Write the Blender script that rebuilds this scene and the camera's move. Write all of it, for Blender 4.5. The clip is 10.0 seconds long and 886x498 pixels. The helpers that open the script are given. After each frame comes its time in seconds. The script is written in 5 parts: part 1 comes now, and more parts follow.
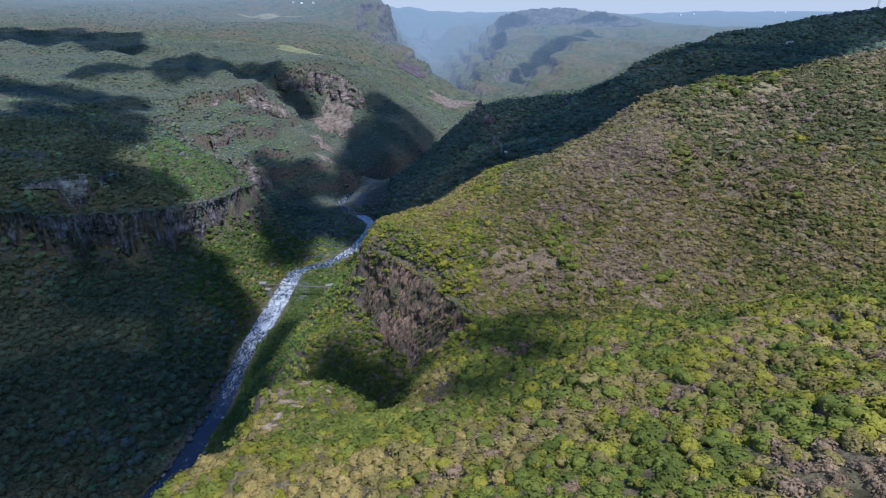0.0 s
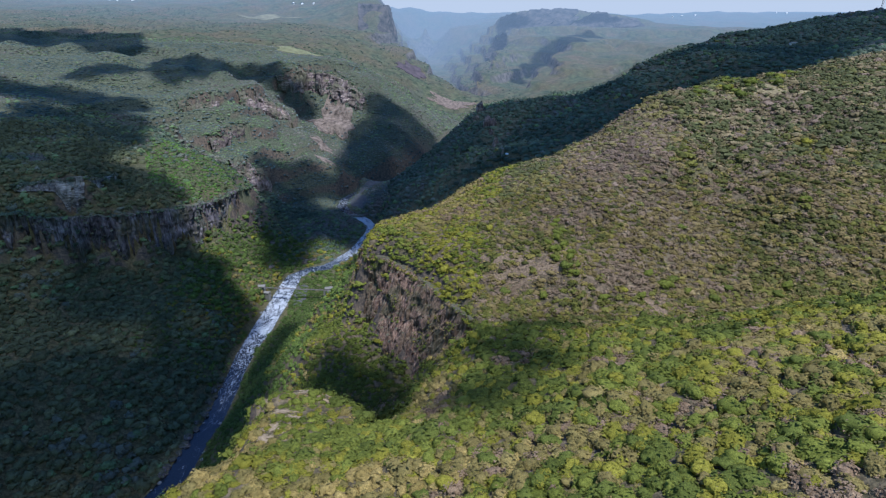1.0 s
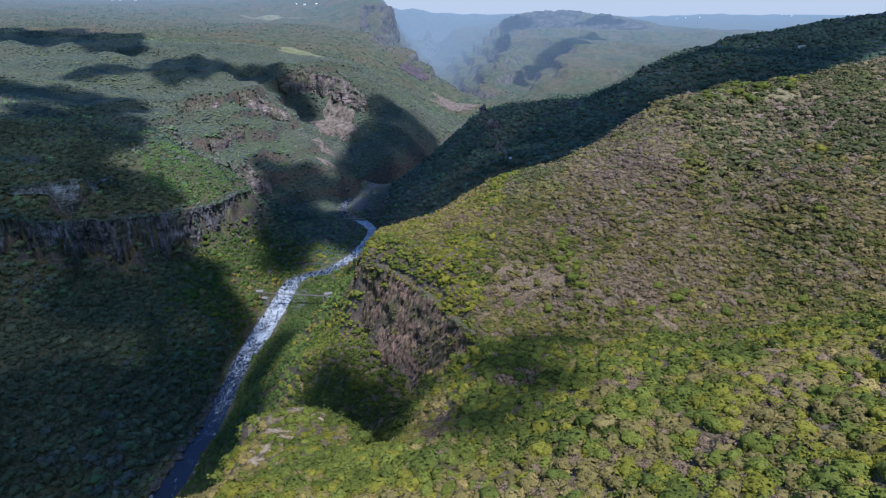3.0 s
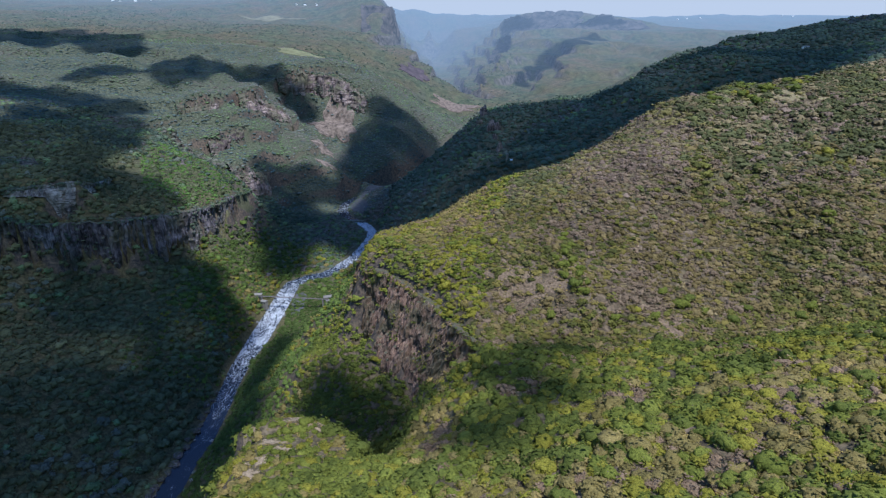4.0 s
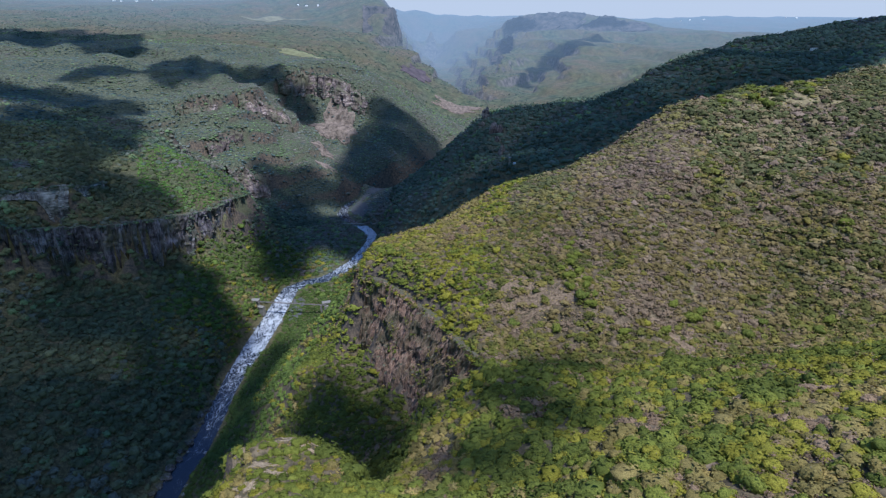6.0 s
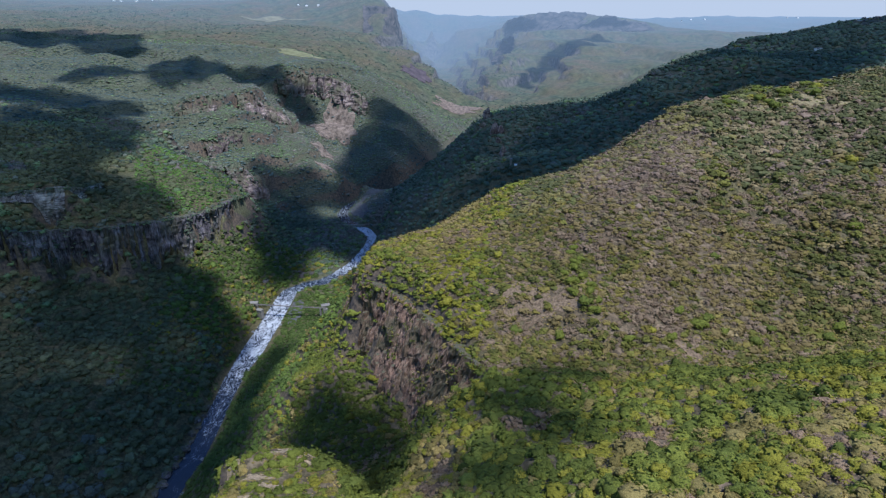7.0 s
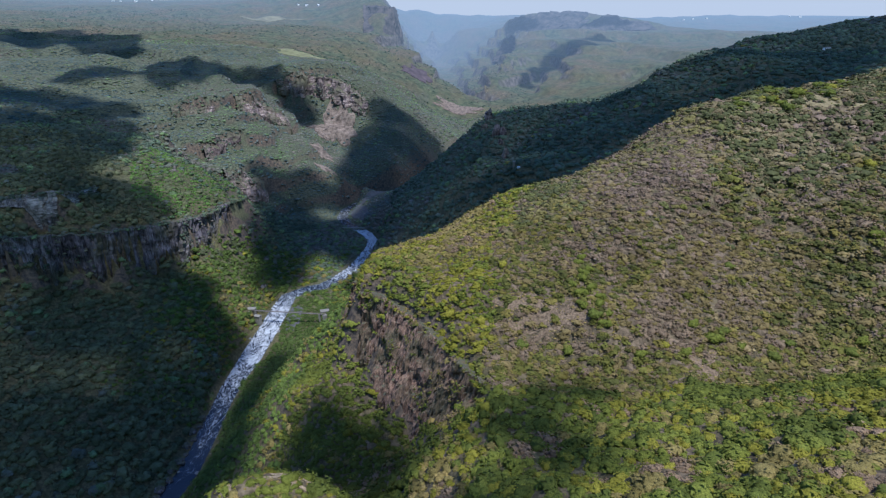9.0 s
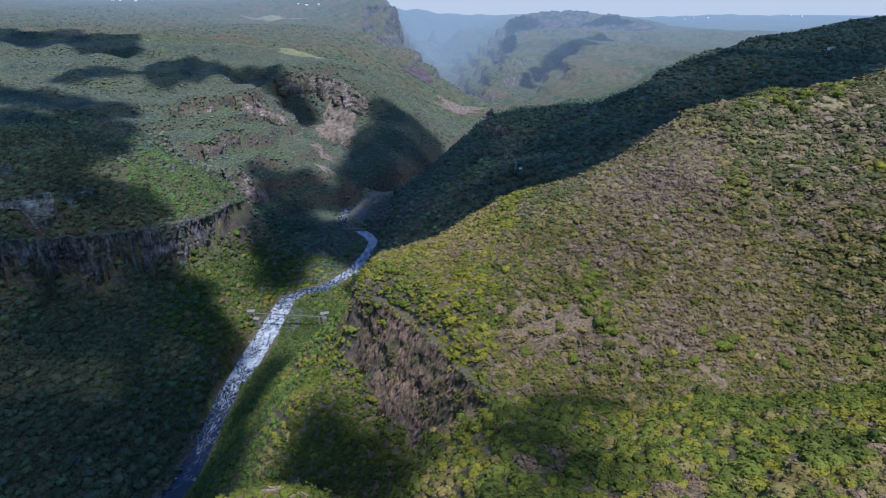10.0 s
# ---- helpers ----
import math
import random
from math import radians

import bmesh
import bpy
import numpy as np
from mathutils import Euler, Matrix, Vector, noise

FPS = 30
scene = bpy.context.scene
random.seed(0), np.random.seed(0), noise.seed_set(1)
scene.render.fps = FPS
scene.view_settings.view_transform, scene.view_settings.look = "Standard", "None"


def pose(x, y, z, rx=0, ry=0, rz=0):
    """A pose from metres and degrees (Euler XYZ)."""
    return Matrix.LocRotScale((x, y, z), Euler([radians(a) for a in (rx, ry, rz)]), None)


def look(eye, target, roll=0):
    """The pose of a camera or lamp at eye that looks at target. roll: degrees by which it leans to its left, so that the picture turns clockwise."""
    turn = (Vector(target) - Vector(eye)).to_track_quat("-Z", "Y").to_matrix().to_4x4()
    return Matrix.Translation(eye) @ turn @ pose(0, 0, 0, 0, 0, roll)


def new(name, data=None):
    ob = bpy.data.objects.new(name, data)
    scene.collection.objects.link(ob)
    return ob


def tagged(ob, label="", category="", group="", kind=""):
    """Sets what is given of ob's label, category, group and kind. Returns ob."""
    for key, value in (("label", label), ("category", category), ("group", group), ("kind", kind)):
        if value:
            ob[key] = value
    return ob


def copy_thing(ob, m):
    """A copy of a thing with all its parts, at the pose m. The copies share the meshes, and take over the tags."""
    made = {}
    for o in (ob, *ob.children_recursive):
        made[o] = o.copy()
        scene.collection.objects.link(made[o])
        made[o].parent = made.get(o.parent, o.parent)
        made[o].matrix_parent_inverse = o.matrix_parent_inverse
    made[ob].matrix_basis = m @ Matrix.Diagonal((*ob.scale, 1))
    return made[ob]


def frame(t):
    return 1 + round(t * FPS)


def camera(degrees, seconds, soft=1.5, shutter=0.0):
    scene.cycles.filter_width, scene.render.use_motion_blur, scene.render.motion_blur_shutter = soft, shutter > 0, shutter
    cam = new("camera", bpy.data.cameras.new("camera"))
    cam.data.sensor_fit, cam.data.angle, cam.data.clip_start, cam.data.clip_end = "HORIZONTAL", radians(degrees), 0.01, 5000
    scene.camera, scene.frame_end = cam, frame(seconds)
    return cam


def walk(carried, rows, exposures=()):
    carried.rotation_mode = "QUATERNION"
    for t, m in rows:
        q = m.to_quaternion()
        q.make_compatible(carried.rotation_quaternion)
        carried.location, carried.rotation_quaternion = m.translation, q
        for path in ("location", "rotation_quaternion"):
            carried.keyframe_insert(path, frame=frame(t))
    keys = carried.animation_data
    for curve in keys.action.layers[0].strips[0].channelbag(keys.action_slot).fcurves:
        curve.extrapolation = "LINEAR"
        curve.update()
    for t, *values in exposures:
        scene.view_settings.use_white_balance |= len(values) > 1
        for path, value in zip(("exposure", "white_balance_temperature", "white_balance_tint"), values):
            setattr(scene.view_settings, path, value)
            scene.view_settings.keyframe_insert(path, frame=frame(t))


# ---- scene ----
cam = camera(75.0, 10.0, 1.2)
PATH = [
    (0, (0.18, -8.428, 346.656), (0.165, -6.581, 345.889), 0.4),
    (0.5, (0.296, -4.671, 346.679), (0.279, -2.824, 345.913), 0.4),
    (1, (0.21, -0.849, 346.729), (0.193, 0.998, 345.964), 0.4),
    (1.5, (0.113, 2.906, 346.749), (0.095, 4.754, 345.984), 0.4),
    (2, (0.035, 6.485, 346.777), (0.016, 8.333, 346.013), 0.5),
    (2.5, (0.309, 10.173, 346.69), (0.287, 12.022, 345.927), 0.6),
    (4, (0.549, 21.688, 346.414), (0.523, 23.538, 345.654), 0.6),
    (4.5, (0.645, 25.399, 346.182), (0.618, 27.249, 345.423), 0.6),
    (5, (0.646, 29.389, 345.973), (0.617, 31.24, 345.215), 0.6),
    (5.5, (0.668, 33.322, 345.753), (0.638, 35.173, 344.996), 0.7),
    (7, (0.585, 45.279, 345.318), (0.552, 47.13, 344.561), 0.7),
    (7.5, (0.554, 49.304, 345.213), (0.519, 51.155, 344.456), 0.7),
    (8, (0.203, 53.397, 345.253), (0.167, 55.248, 344.495), 0.7),
    (8.5, (-0.118, 57.014, 345.198), (-0.154, 58.864, 344.44), 0.6),
    (9, (-0.556, 61.236, 345.093), (-0.592, 63.086, 344.335), 0.6),
    (9.5, (-1.091, 65.302, 345.103), (-1.127, 67.152, 344.343), 0.6),
    (10, (-1.792, 69.05, 345.119), (-1.829, 70.9, 344.359), 0.6),
]
walk(cam, [(t, look(eye, target, roll)) for t, eye, target, roll in PATH], [(0.0, 0.40, 5200, 10), (10.0, 0.36, 5250, 10)])
# ---------------------------------------------------------------- light
SUN_AZ, SUN_EL = 150.0, 67.0      # degrees clockwise from +y, and above the horizon
sun_dir = Vector((math.sin(radians(SUN_AZ)) * math.cos(radians(SUN_EL)), math.cos(radians(SUN_AZ)) * math.cos(radians(SUN_EL)), math.sin(radians(SUN_EL))))
world = bpy.data.worlds.new("sky")
scene.world = world
world.use_nodes = True
wn = world.node_tree
sky = wn.nodes.new("ShaderNodeTexSky")
sky.sky_type, sky.sun_disc = "NISHITA", False
sky.sun_elevation, sky.sun_rotation = radians(SUN_EL), radians(SUN_AZ)
sky.air_density, sky.dust_density, sky.ozone_density, sky.altitude = 1.0, 0.0, 5.0, 1500.0
tint = wn.nodes.new("ShaderNodeMix")
tint.data_type, tint.blend_type = "RGBA", "MULTIPLY"
tint.inputs[0].default_value, tint.inputs[7].default_value = 1.0, (0.89, 0.95, 1.24, 1)      # humid blue air
wn.links.new(sky.outputs[0], tint.inputs[6])
veil = wn.nodes.new("ShaderNodeMix")      # thin even overcast veil: no part of the sky is brighter than this
veil.data_type, veil.blend_type = "RGBA", "DARKEN"
veil.inputs[0].default_value, veil.inputs[7].default_value = 1.0, (3.0, 3.12, 3.30, 1)
wn.links.new(tint.outputs[2], veil.inputs[6])
wn.links.new(veil.outputs[2], wn.nodes["Background"].inputs[0])
wn.nodes["Background"].inputs[1].default_value = 0.15
sun = new("sun", bpy.data.lights.new("sun", "SUN"))
sun.data.energy, sun.data.angle, sun.data.color = 4.1, radians(0.53), (1.0, 0.965, 0.91)
sun.matrix_world = look(sun_dir * 3000, (0, 0, 0))


# ---------------------------------------------------------------- materials
def material(name, rough=0.9):
    m = bpy.data.materials.new(name)
    m.use_nodes = True
    nt = m.node_tree
    b = nt.nodes["Principled BSDF"]
    b.inputs["Roughness"].default_value = rough
    b.inputs["Specular IOR Level"].default_value = 0.2
    return m, nt, b


def node(nt, kind, **inputs):
    n = nt.nodes.new(kind)
    for k, v in inputs.items():
        n.inputs[k.replace("_", " ")].default_value = v
    return n


def noise_tex(nt, vec, scale, detail=4.0, rough=0.55):
    n = node(nt, "ShaderNodeTexNoise", Scale=scale, Detail=detail, Roughness=rough)
    nt.links.new(vec, n.inputs["Vector"])
    return n.outputs["Fac"]


def ramp(nt, fac, *stops):
    r = nt.nodes.new("ShaderNodeValToRGB")
    while len(r.color_ramp.elements) < len(stops):
        r.color_ramp.elements.new(0.5)
    for e, (p, c) in zip(r.color_ramp.elements, stops):
        e.position, e.color = p, (*c, 1)
    nt.links.new(fac, r.inputs[0])
    return r.outputs[0]


def mix(nt, fac, a, b, mode="MIX"):
    m = nt.nodes.new("ShaderNodeMix")
    m.data_type, m.blend_type = "RGBA", mode
    for s, v in ((m.inputs[0], fac), (m.inputs[6], a), (m.inputs[7], b)):
        if hasattr(v, "is_output"):
            nt.links.new(v, s)
        else:
            s.default_value = v if isinstance(v, (int, float)) else (*v, 1)
    return m.outputs[2]


def position(nt):
    return nt.nodes.new("ShaderNodeNewGeometry").outputs["Position"]


def bump(nt, b, height, strength, distance):
    n = node(nt, "ShaderNodeBump", Strength=strength, Distance=distance)
    nt.links.new(height, n.inputs["Height"])
    nt.links.new(n.outputs[0], b.inputs["Normal"])


HAZE = (0.265, 0.345, 0.45)      # emission colour that stands in for haze over the distant backdrop


def steepness(nt, lo, hi):
    """0 on level ground, 1 on steep faces."""
    s = nt.nodes.new("ShaderNodeSeparateXYZ")
    nt.links.new(nt.nodes.new("ShaderNodeNewGeometry").outputs["Normal"], s.inputs[0])
    m = node(nt, "ShaderNodeMapRange")
    m.inputs["From Min"].default_value, m.inputs["From Max"].default_value = hi, lo     # upward parts of the normal
    m.inputs["To Min"].default_value, m.inputs["To Max"].default_value = 1.0, 0.0
    nt.links.new(s.outputs[2], m.inputs[0])
    return m.outputs[0]


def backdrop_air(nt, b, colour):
    """Behind 1.7 km the backdrop's colour fades and a faint glow is painted in as haze."""
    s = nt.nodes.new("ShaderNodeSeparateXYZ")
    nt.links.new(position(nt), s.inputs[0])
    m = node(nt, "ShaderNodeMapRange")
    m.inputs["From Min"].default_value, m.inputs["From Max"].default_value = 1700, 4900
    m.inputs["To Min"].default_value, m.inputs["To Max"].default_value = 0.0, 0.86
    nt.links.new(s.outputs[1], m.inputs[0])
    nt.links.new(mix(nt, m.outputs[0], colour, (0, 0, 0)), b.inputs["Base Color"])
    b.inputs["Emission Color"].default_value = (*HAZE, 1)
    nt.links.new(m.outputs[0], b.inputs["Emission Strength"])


def ground_material(name, far=False):
    m, nt, b = material(name, 0.95)
    p = position(nt)
    big, mid, fine = noise_tex(nt, p, 0.012), noise_tex(nt, p, 0.09), noise_tex(nt, p, 0.9)
    soil = ramp(nt, mid, (0.35, (0.096, 0.070, 0.042)), (0.55, (0.150, 0.108, 0.070)), (0.75, (0.200, 0.145, 0.098)))
    grass = ramp(nt, fine, (0.3, (0.070, 0.066, 0.024)), (0.7, (0.128, 0.112, 0.046)))
    dry = ramp(nt, big, (0.35, (0.35, 0.35, 0.35)), (0.60, (1, 1, 1)))
    patchy = ramp(nt, noise_tex(nt, p, 0.35, 4, 0.7), (0.42, (0.55, 0.55, 0.5)), (0.6, (1.25, 1.22, 1.15)))
    if not far:
        s = nt.nodes.new("ShaderNodeSeparateXYZ")
        nt.links.new(p, s.inputs[0])
        for k, lo, hi in ((0, -190.0, -90.0), (1, 720.0, 600.0)):      # the open hill is dry, the wooded sides are not
            r = node(nt, "ShaderNodeMapRange")
            r.inputs["From Min"].default_value, r.inputs["From Max"].default_value = min(lo, hi), max(lo, hi)
            r.inputs["To Min"].default_value, r.inputs["To Max"].default_value = (0.4, 1.0) if lo < hi else (1.0, 0.4)
            nt.links.new(s.outputs[k], r.inputs[0])
            dry = mix(nt, 1.0, dry, r.outputs[0], "MULTIPLY")
    tone = mix(nt, 1.0, mix(nt, dry, grass, soil), patchy, "MULTIPLY")
    if not far:      # ground turned bluer beyond the river's bend, in place of haze
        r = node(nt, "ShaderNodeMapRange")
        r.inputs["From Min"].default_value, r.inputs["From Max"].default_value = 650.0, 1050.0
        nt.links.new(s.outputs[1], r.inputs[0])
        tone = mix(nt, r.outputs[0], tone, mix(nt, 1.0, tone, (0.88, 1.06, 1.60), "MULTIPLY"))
    if far:
        wood = ramp(nt, noise_tex(nt, p, 0.05, 6, 0.7), (0.40, (0.034, 0.048, 0.026)), (0.60, (0.105, 0.110, 0.056)))
        tone = mix(nt, ramp(nt, noise_tex(nt, p, 0.008, 5, 0.65), (0.40, (0.05, 0.05, 0.05)), (0.62, (0.85, 0.85, 0.85))), wood, tone)
    rock = ramp(nt, noise_tex(nt, p, 0.06 if far else 0.3, 6, 0.7), (0.38, (0.045, 0.038, 0.035)), (0.62, (0.175, 0.148, 0.125) if far else (0.17, 0.120, 0.078)))
    tone = mix(nt, steepness(nt, 0.80 if far else 0.66, 0.60 if far else 0.48), tone, rock)
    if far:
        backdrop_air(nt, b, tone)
    else:
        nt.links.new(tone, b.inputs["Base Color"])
    bump(nt, b, fine, 0.6, 1.0)
    return m


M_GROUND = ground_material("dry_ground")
M_BACKDROP = ground_material("distant_land", True)


def water_material():
    """Dark water, with torn white foam where the river runs over rapids."""
    m, nt, b = material("river_water", 0.15)
    p = position(nt)
    warp = node(nt, "ShaderNodeTexNoise", Scale=0.06, Detail=3.0)
    nt.links.new(p, warp.inputs["Vector"])
    bent = nt.nodes.new("ShaderNodeVectorMath")
    bent.operation = "MULTIPLY_ADD"
    nt.links.new(warp.outputs["Color"], bent.inputs[0])
    bent.inputs[1].default_value = (16, 16, 0)
    nt.links.new(p, bent.inputs[2])
    run = node(nt, "ShaderNodeMapping", Scale=(0.70, 0.16, 1.0))
    nt.links.new(bent.outputs[0], run.inputs["Vector"])
    lace = node(nt, "ShaderNodeTexVoronoi", Scale=1.0)
    lace.feature = "DISTANCE_TO_EDGE"
    nt.links.new(run.outputs[0], lace.inputs["Vector"])
    cells = ramp(nt, lace.outputs["Distance"], (0.0, (1, 1, 1)), (0.09, (0, 0, 0)))
    s = nt.nodes.new("ShaderNodeSeparateXYZ")
    nt.links.new(p, s.inputs[0])
    rapids = node(nt, "ShaderNodeMapRange")
    rapids.inputs["From Max"].default_value = 1600.0
    nt.links.new(s.outputs[1], rapids.inputs[0])
    reach = ramp(nt, rapids.outputs[0], (0.245, (-0.2, -0.2, -0.2)), (0.28, (0.25, 0.25, 0.25)), (0.33, (0.58, 0.58, 0.58)), (0.36, (0.88, 0.88, 0.88)), (0.43, (0.9, 0.9, 0.9)), (0.475, (0.35, 0.35, 0.35)), (0.50, (0.75, 0.75, 0.75)), (0.612, (1.1, 1.1, 1.1)), (0.618, (0.25, 0.25, 0.25)), (0.66, (0.6, 0.6, 0.6)))
    sum_ = nt.nodes.new("ShaderNodeMath")
    sum_.operation = "MULTIPLY_ADD"
    nt.links.new(reach, sum_.inputs[0])
    sum_.inputs[1].default_value = 0.30
    broad = node(nt, "ShaderNodeMapping", Scale=(0.13, 0.05, 1.0))
    nt.links.new(bent.outputs[0], broad.inputs["Vector"])
    nt.links.new(mix(nt, 0.42, noise_tex(nt, run.outputs[0], 0.8, 6, 0.72), noise_tex(nt, broad.outputs[0], 1.0, 3, 0.6)), sum_.inputs[2])
    torn = ramp(nt, sum_.outputs[0], (0.73, (0, 0, 0)), (0.87, (1, 1, 1)))
    lacy = mix(nt, 1.0, cells, ramp(nt, sum_.outputs[0], (0.55, (0, 0, 0)), (0.72, (1, 1, 1))), "MULTIPLY")
    foam = mix(nt, 1.0, torn, lacy, "ADD")
    nt.links.new(mix(nt, foam, (0.014, 0.017, 0.020), (0.50, 0.49, 0.48)), b.inputs["Base Color"])
    nt.links.new(mix(nt, foam, (0.12, 0.12, 0.12), (0.8, 0.8, 0.8)), b.inputs["Roughness"])
    b.inputs["Specular IOR Level"].default_value = 0.35
    bump(nt, b, noise_tex(nt, p, 0.5, 5), 0.5, 0.5)
    return m


M_WATER = water_material()

# ---------------------------------------------------------------- terrain
rng = np.random.default_rng(7)
LATTICE = rng.random((256, 256))


def value_noise(x, y, size):
    """Smooth noise of about -1 to 1 with features of that size in metres."""
    u, v = np.asarray(x) / size, np.asarray(y) / size
    i, j = np.floor(u).astype(int), np.floor(v).astype(int)
    f, g = u - i, v - j
    f, g = f * f * (3 - 2 * f), g * g * (3 - 2 * g)
    q = lambda a, b: LATTICE[a & 255, b & 255]
    return 2 * ((q(i, j) * (1 - f) + q(i + 1, j) * f) * (1 - g) + (q(i, j + 1) * (1 - f) + q(i + 1, j + 1) * f) * g) - 1


def smooth(a, lo, hi):
    k = np.clip((a - lo) / (hi - lo), 0, 1)
    return k * k * (3 - 2 * k)


def resample(pts, step):
    pts = np.asarray(pts, float)
    out = []
    for a, b in zip(pts[:-1], pts[1:]):
        n = max(1, int(np.linalg.norm((b - a)[:2]) / (step * (1 + max(0, (a[1] - 500) / 900)))))
        out += [a + (b - a) * k / n for k in range(n)]
    return np.array(out + [pts[-1]])


HEIGHTS, LINES = [], {}


def breakline(name, *pts):
    """A line of the plan with its heights: a ridge, a valley floor, the rim or the foot of a cliff."""
    LINES[name] = np.array(pts, float)
    HEIGHTS.append(resample(pts, 28))


RIVER = [(-330, -300), (-300, 0), (-262, 180), (-232, 280), (-214, 362), (-214, 398), (-211, 419), (-212, 449), (-215, 482), (-219, 529), (-217, 585), (-216, 641), (-216, 689), (-216, 731), (-198, 750), (-177, 763), (-161, 787), (-146, 821), (-136, 867), (-130, 904), (-132, 938), (-145, 965), (-163, 987), (-187, 1010), (-203, 1045), (-204, 1089), (-190, 1127), (-166, 1159), (-146, 1184), (-90, 1240), (0, 1400), (70, 1560)]
breakline("left low cliff foot", (-520, 380, 118), (-480, 500, 112), (-450, 545, 107), (-428, 560, 100), (-399, 578, 88), (-363, 598, 80), (-339, 648, 66), (-320, 690, 62), (-308, 735, 62), (-305, 790, 62), (-311, 860, 66))
breakline("left low cliff rim", (-530, 380, 160), (-480, 510, 160), (-442, 552, 155), (-422, 568, 143), (-397, 588, 140), (-363, 612, 134), (-340, 665, 124), (-324, 715, 115), (-311, 765, 109), (-311, 815, 104), (-320, 890, 87))
breakline("left upper cliff foot", (-467, 590, 164), (-439, 600, 163), (-427, 603, 160), (-422, 604, 138), (-408, 608, 135), (-408, 640, 138), (-413, 690, 147))
breakline("left upper cliff rim", (-469, 596, 172), (-440, 606, 172), (-426, 610, 173), (-420, 612, 175), (-405, 616, 174), (-406, 650, 163), (-416, 700, 156))
breakline("left notch", (-414, 770, 149), (-404, 830, 146), (-399, 850, 152))
breakline("left bank", (-420, 250, 100), (-370, 100, 70), (-357, 450, 68), (-278, 404, 29), (-279, 560, 45), (-282, 690, 50), (-293, 780, 46), (-291, 900, 23))
breakline("left terrace", (-352, 760, 129), (-374, 690, 142), (-334, 850, 112))
breakline("terrace crest", (-468, 885, 168), (-425, 880, 155), (-385, 880, 138), (-347, 885, 117), (-320, 893, 88))
breakline("terrace ravine", (-560, 1030, 172), (-480, 985, 128), (-420, 960, 92), (-365, 950, 58), (-300, 945, 28))
breakline("left wood", (-700, 300, 205), (-556, 720, 188), (-540, 800, 179), (-508, 880, 171), (-459, 960, 170))
breakline("shelf edge", (-754, 1000, 215), (-693, 1080, 205), (-591, 1140, 199), (-506, 1140, 195))
breakline("plateau", (-1300, 600, 260), (-1251, 1700, 280), (-768, 1380, 247), (-539, 1450, 232), (-428, 1430, 210), (-383, 1618, 231))
breakline("high plateau", (-1896, 2600, 344), (-1422, 2600, 338), (-879, 2400, 306), (-549, 2300, 311), (-312, 2100, 276))
breakline("far plateau", (-3500, 2500, 380), (-2600, 4000, 410), (-1500, 4200, 390), (-1963, 3600, 388), (-1309, 3600, 397), (-842, 3300, 396))
breakline("mid cliff a rim", (-516, 1110, 180), (-482, 1130, 183), (-446, 1150, 184))
breakline("mid cliff a foot", (-507, 1095, 162), (-479, 1115, 162), (-449, 1135, 161))
breakline("mid cliff b rim", (-430, 1200, 188), (-406, 1215, 194), (-387, 1240, 174), (-361, 1265, 151), (-347, 1270, 126))
breakline("mid cliff b foot", (-421, 1180, 160), (-404, 1195, 160), (-377, 1230, 133), (-334, 1240, 112))
breakline("mid cliff c rim", (-438, 1040, 125), (-415, 1080, 141), (-389, 1110, 140))
breakline("mid cliff c foot", (-430, 1025, 103), (-413, 1065, 115), (-386, 1095, 122))
breakline("mid cliff d rim", (-392, 1000, 95), (-370, 1020, 89), (-339, 1045, 73))
breakline("mid cliff d foot", (-379, 985, 76), (-362, 1000, 55), (-325, 1020, 36))
breakline("mid spur crest", (-338, 1260, 125), (-281, 1210, 95), (-239, 1165, 67), (-209, 1130, 45))
breakline("mid spur foot", (-315, 1060, 43), (-272, 1110, 63), (-219, 1110, 30))
breakline("north gorge", (-436, 1400, 174), (-385, 1375, 150), (-343, 1325, 117), (-302, 1275, 86), (-260, 1240, 67))
breakline("north cliff rim", (-405, 1385, 202), (-383, 1410, 209), (-341, 1430, 213), (-283, 1435, 208), (-233, 1410, 188), (-196, 1390, 153))
breakline("north cliff foot", (-400, 1375, 178), (-374, 1390, 170), (-336, 1410, 172), (-281, 1410, 162), (-235, 1388, 146), (-204, 1375, 129))
breakline("north scree", (-335, 1375, 121), (-296, 1335, 90), (-235, 1355, 104), (-251, 1295, 70))
breakline("north slope", (-211, 1380, 141), (-128, 1330, 100), (-168, 1230, 58), (-79, 1350, 71), (-176, 1120, 39))
breakline("north edge", (-212, 1500, 205), (-143, 1500, 159), (-59, 1500, 104), (-1, 1480, 66))
breakline("spur crest", (-64, 408, 175), (-41, 430, 189), (-16, 450, 193), (1, 465, 198), (29, 490, 211), (51, 500, 217), (80, 520, 218), (99, 520, 225), (129, 530, 237), (149, 535, 250), (171, 535, 265), (191, 530, 283), (245, 550, 289), (326, 590, 287), (384, 620, 296), (432, 640, 305), (700, 700, 335))
breakline("hill upper", (-9, 394, 193), (29, 382, 205), (78, 400, 219), (157, 420, 247), (230, 450, 249), (244, 380, 226))
breakline("hill lower", (37, 331, 184), (74, 330, 198), (135, 324, 186), (208, 321, 187), (247, 320, 195))
breakline("hill middle", (146, 352, 200), (163, 390, 216), (278, 528, 283))
breakline("hill valley", (33, 294, 177), (64, 300, 176), (96, 304, 178), (128, 306, 179), (157, 303, 181), (192, 300, 184), (234, 298, 188), (420, 290, 235))
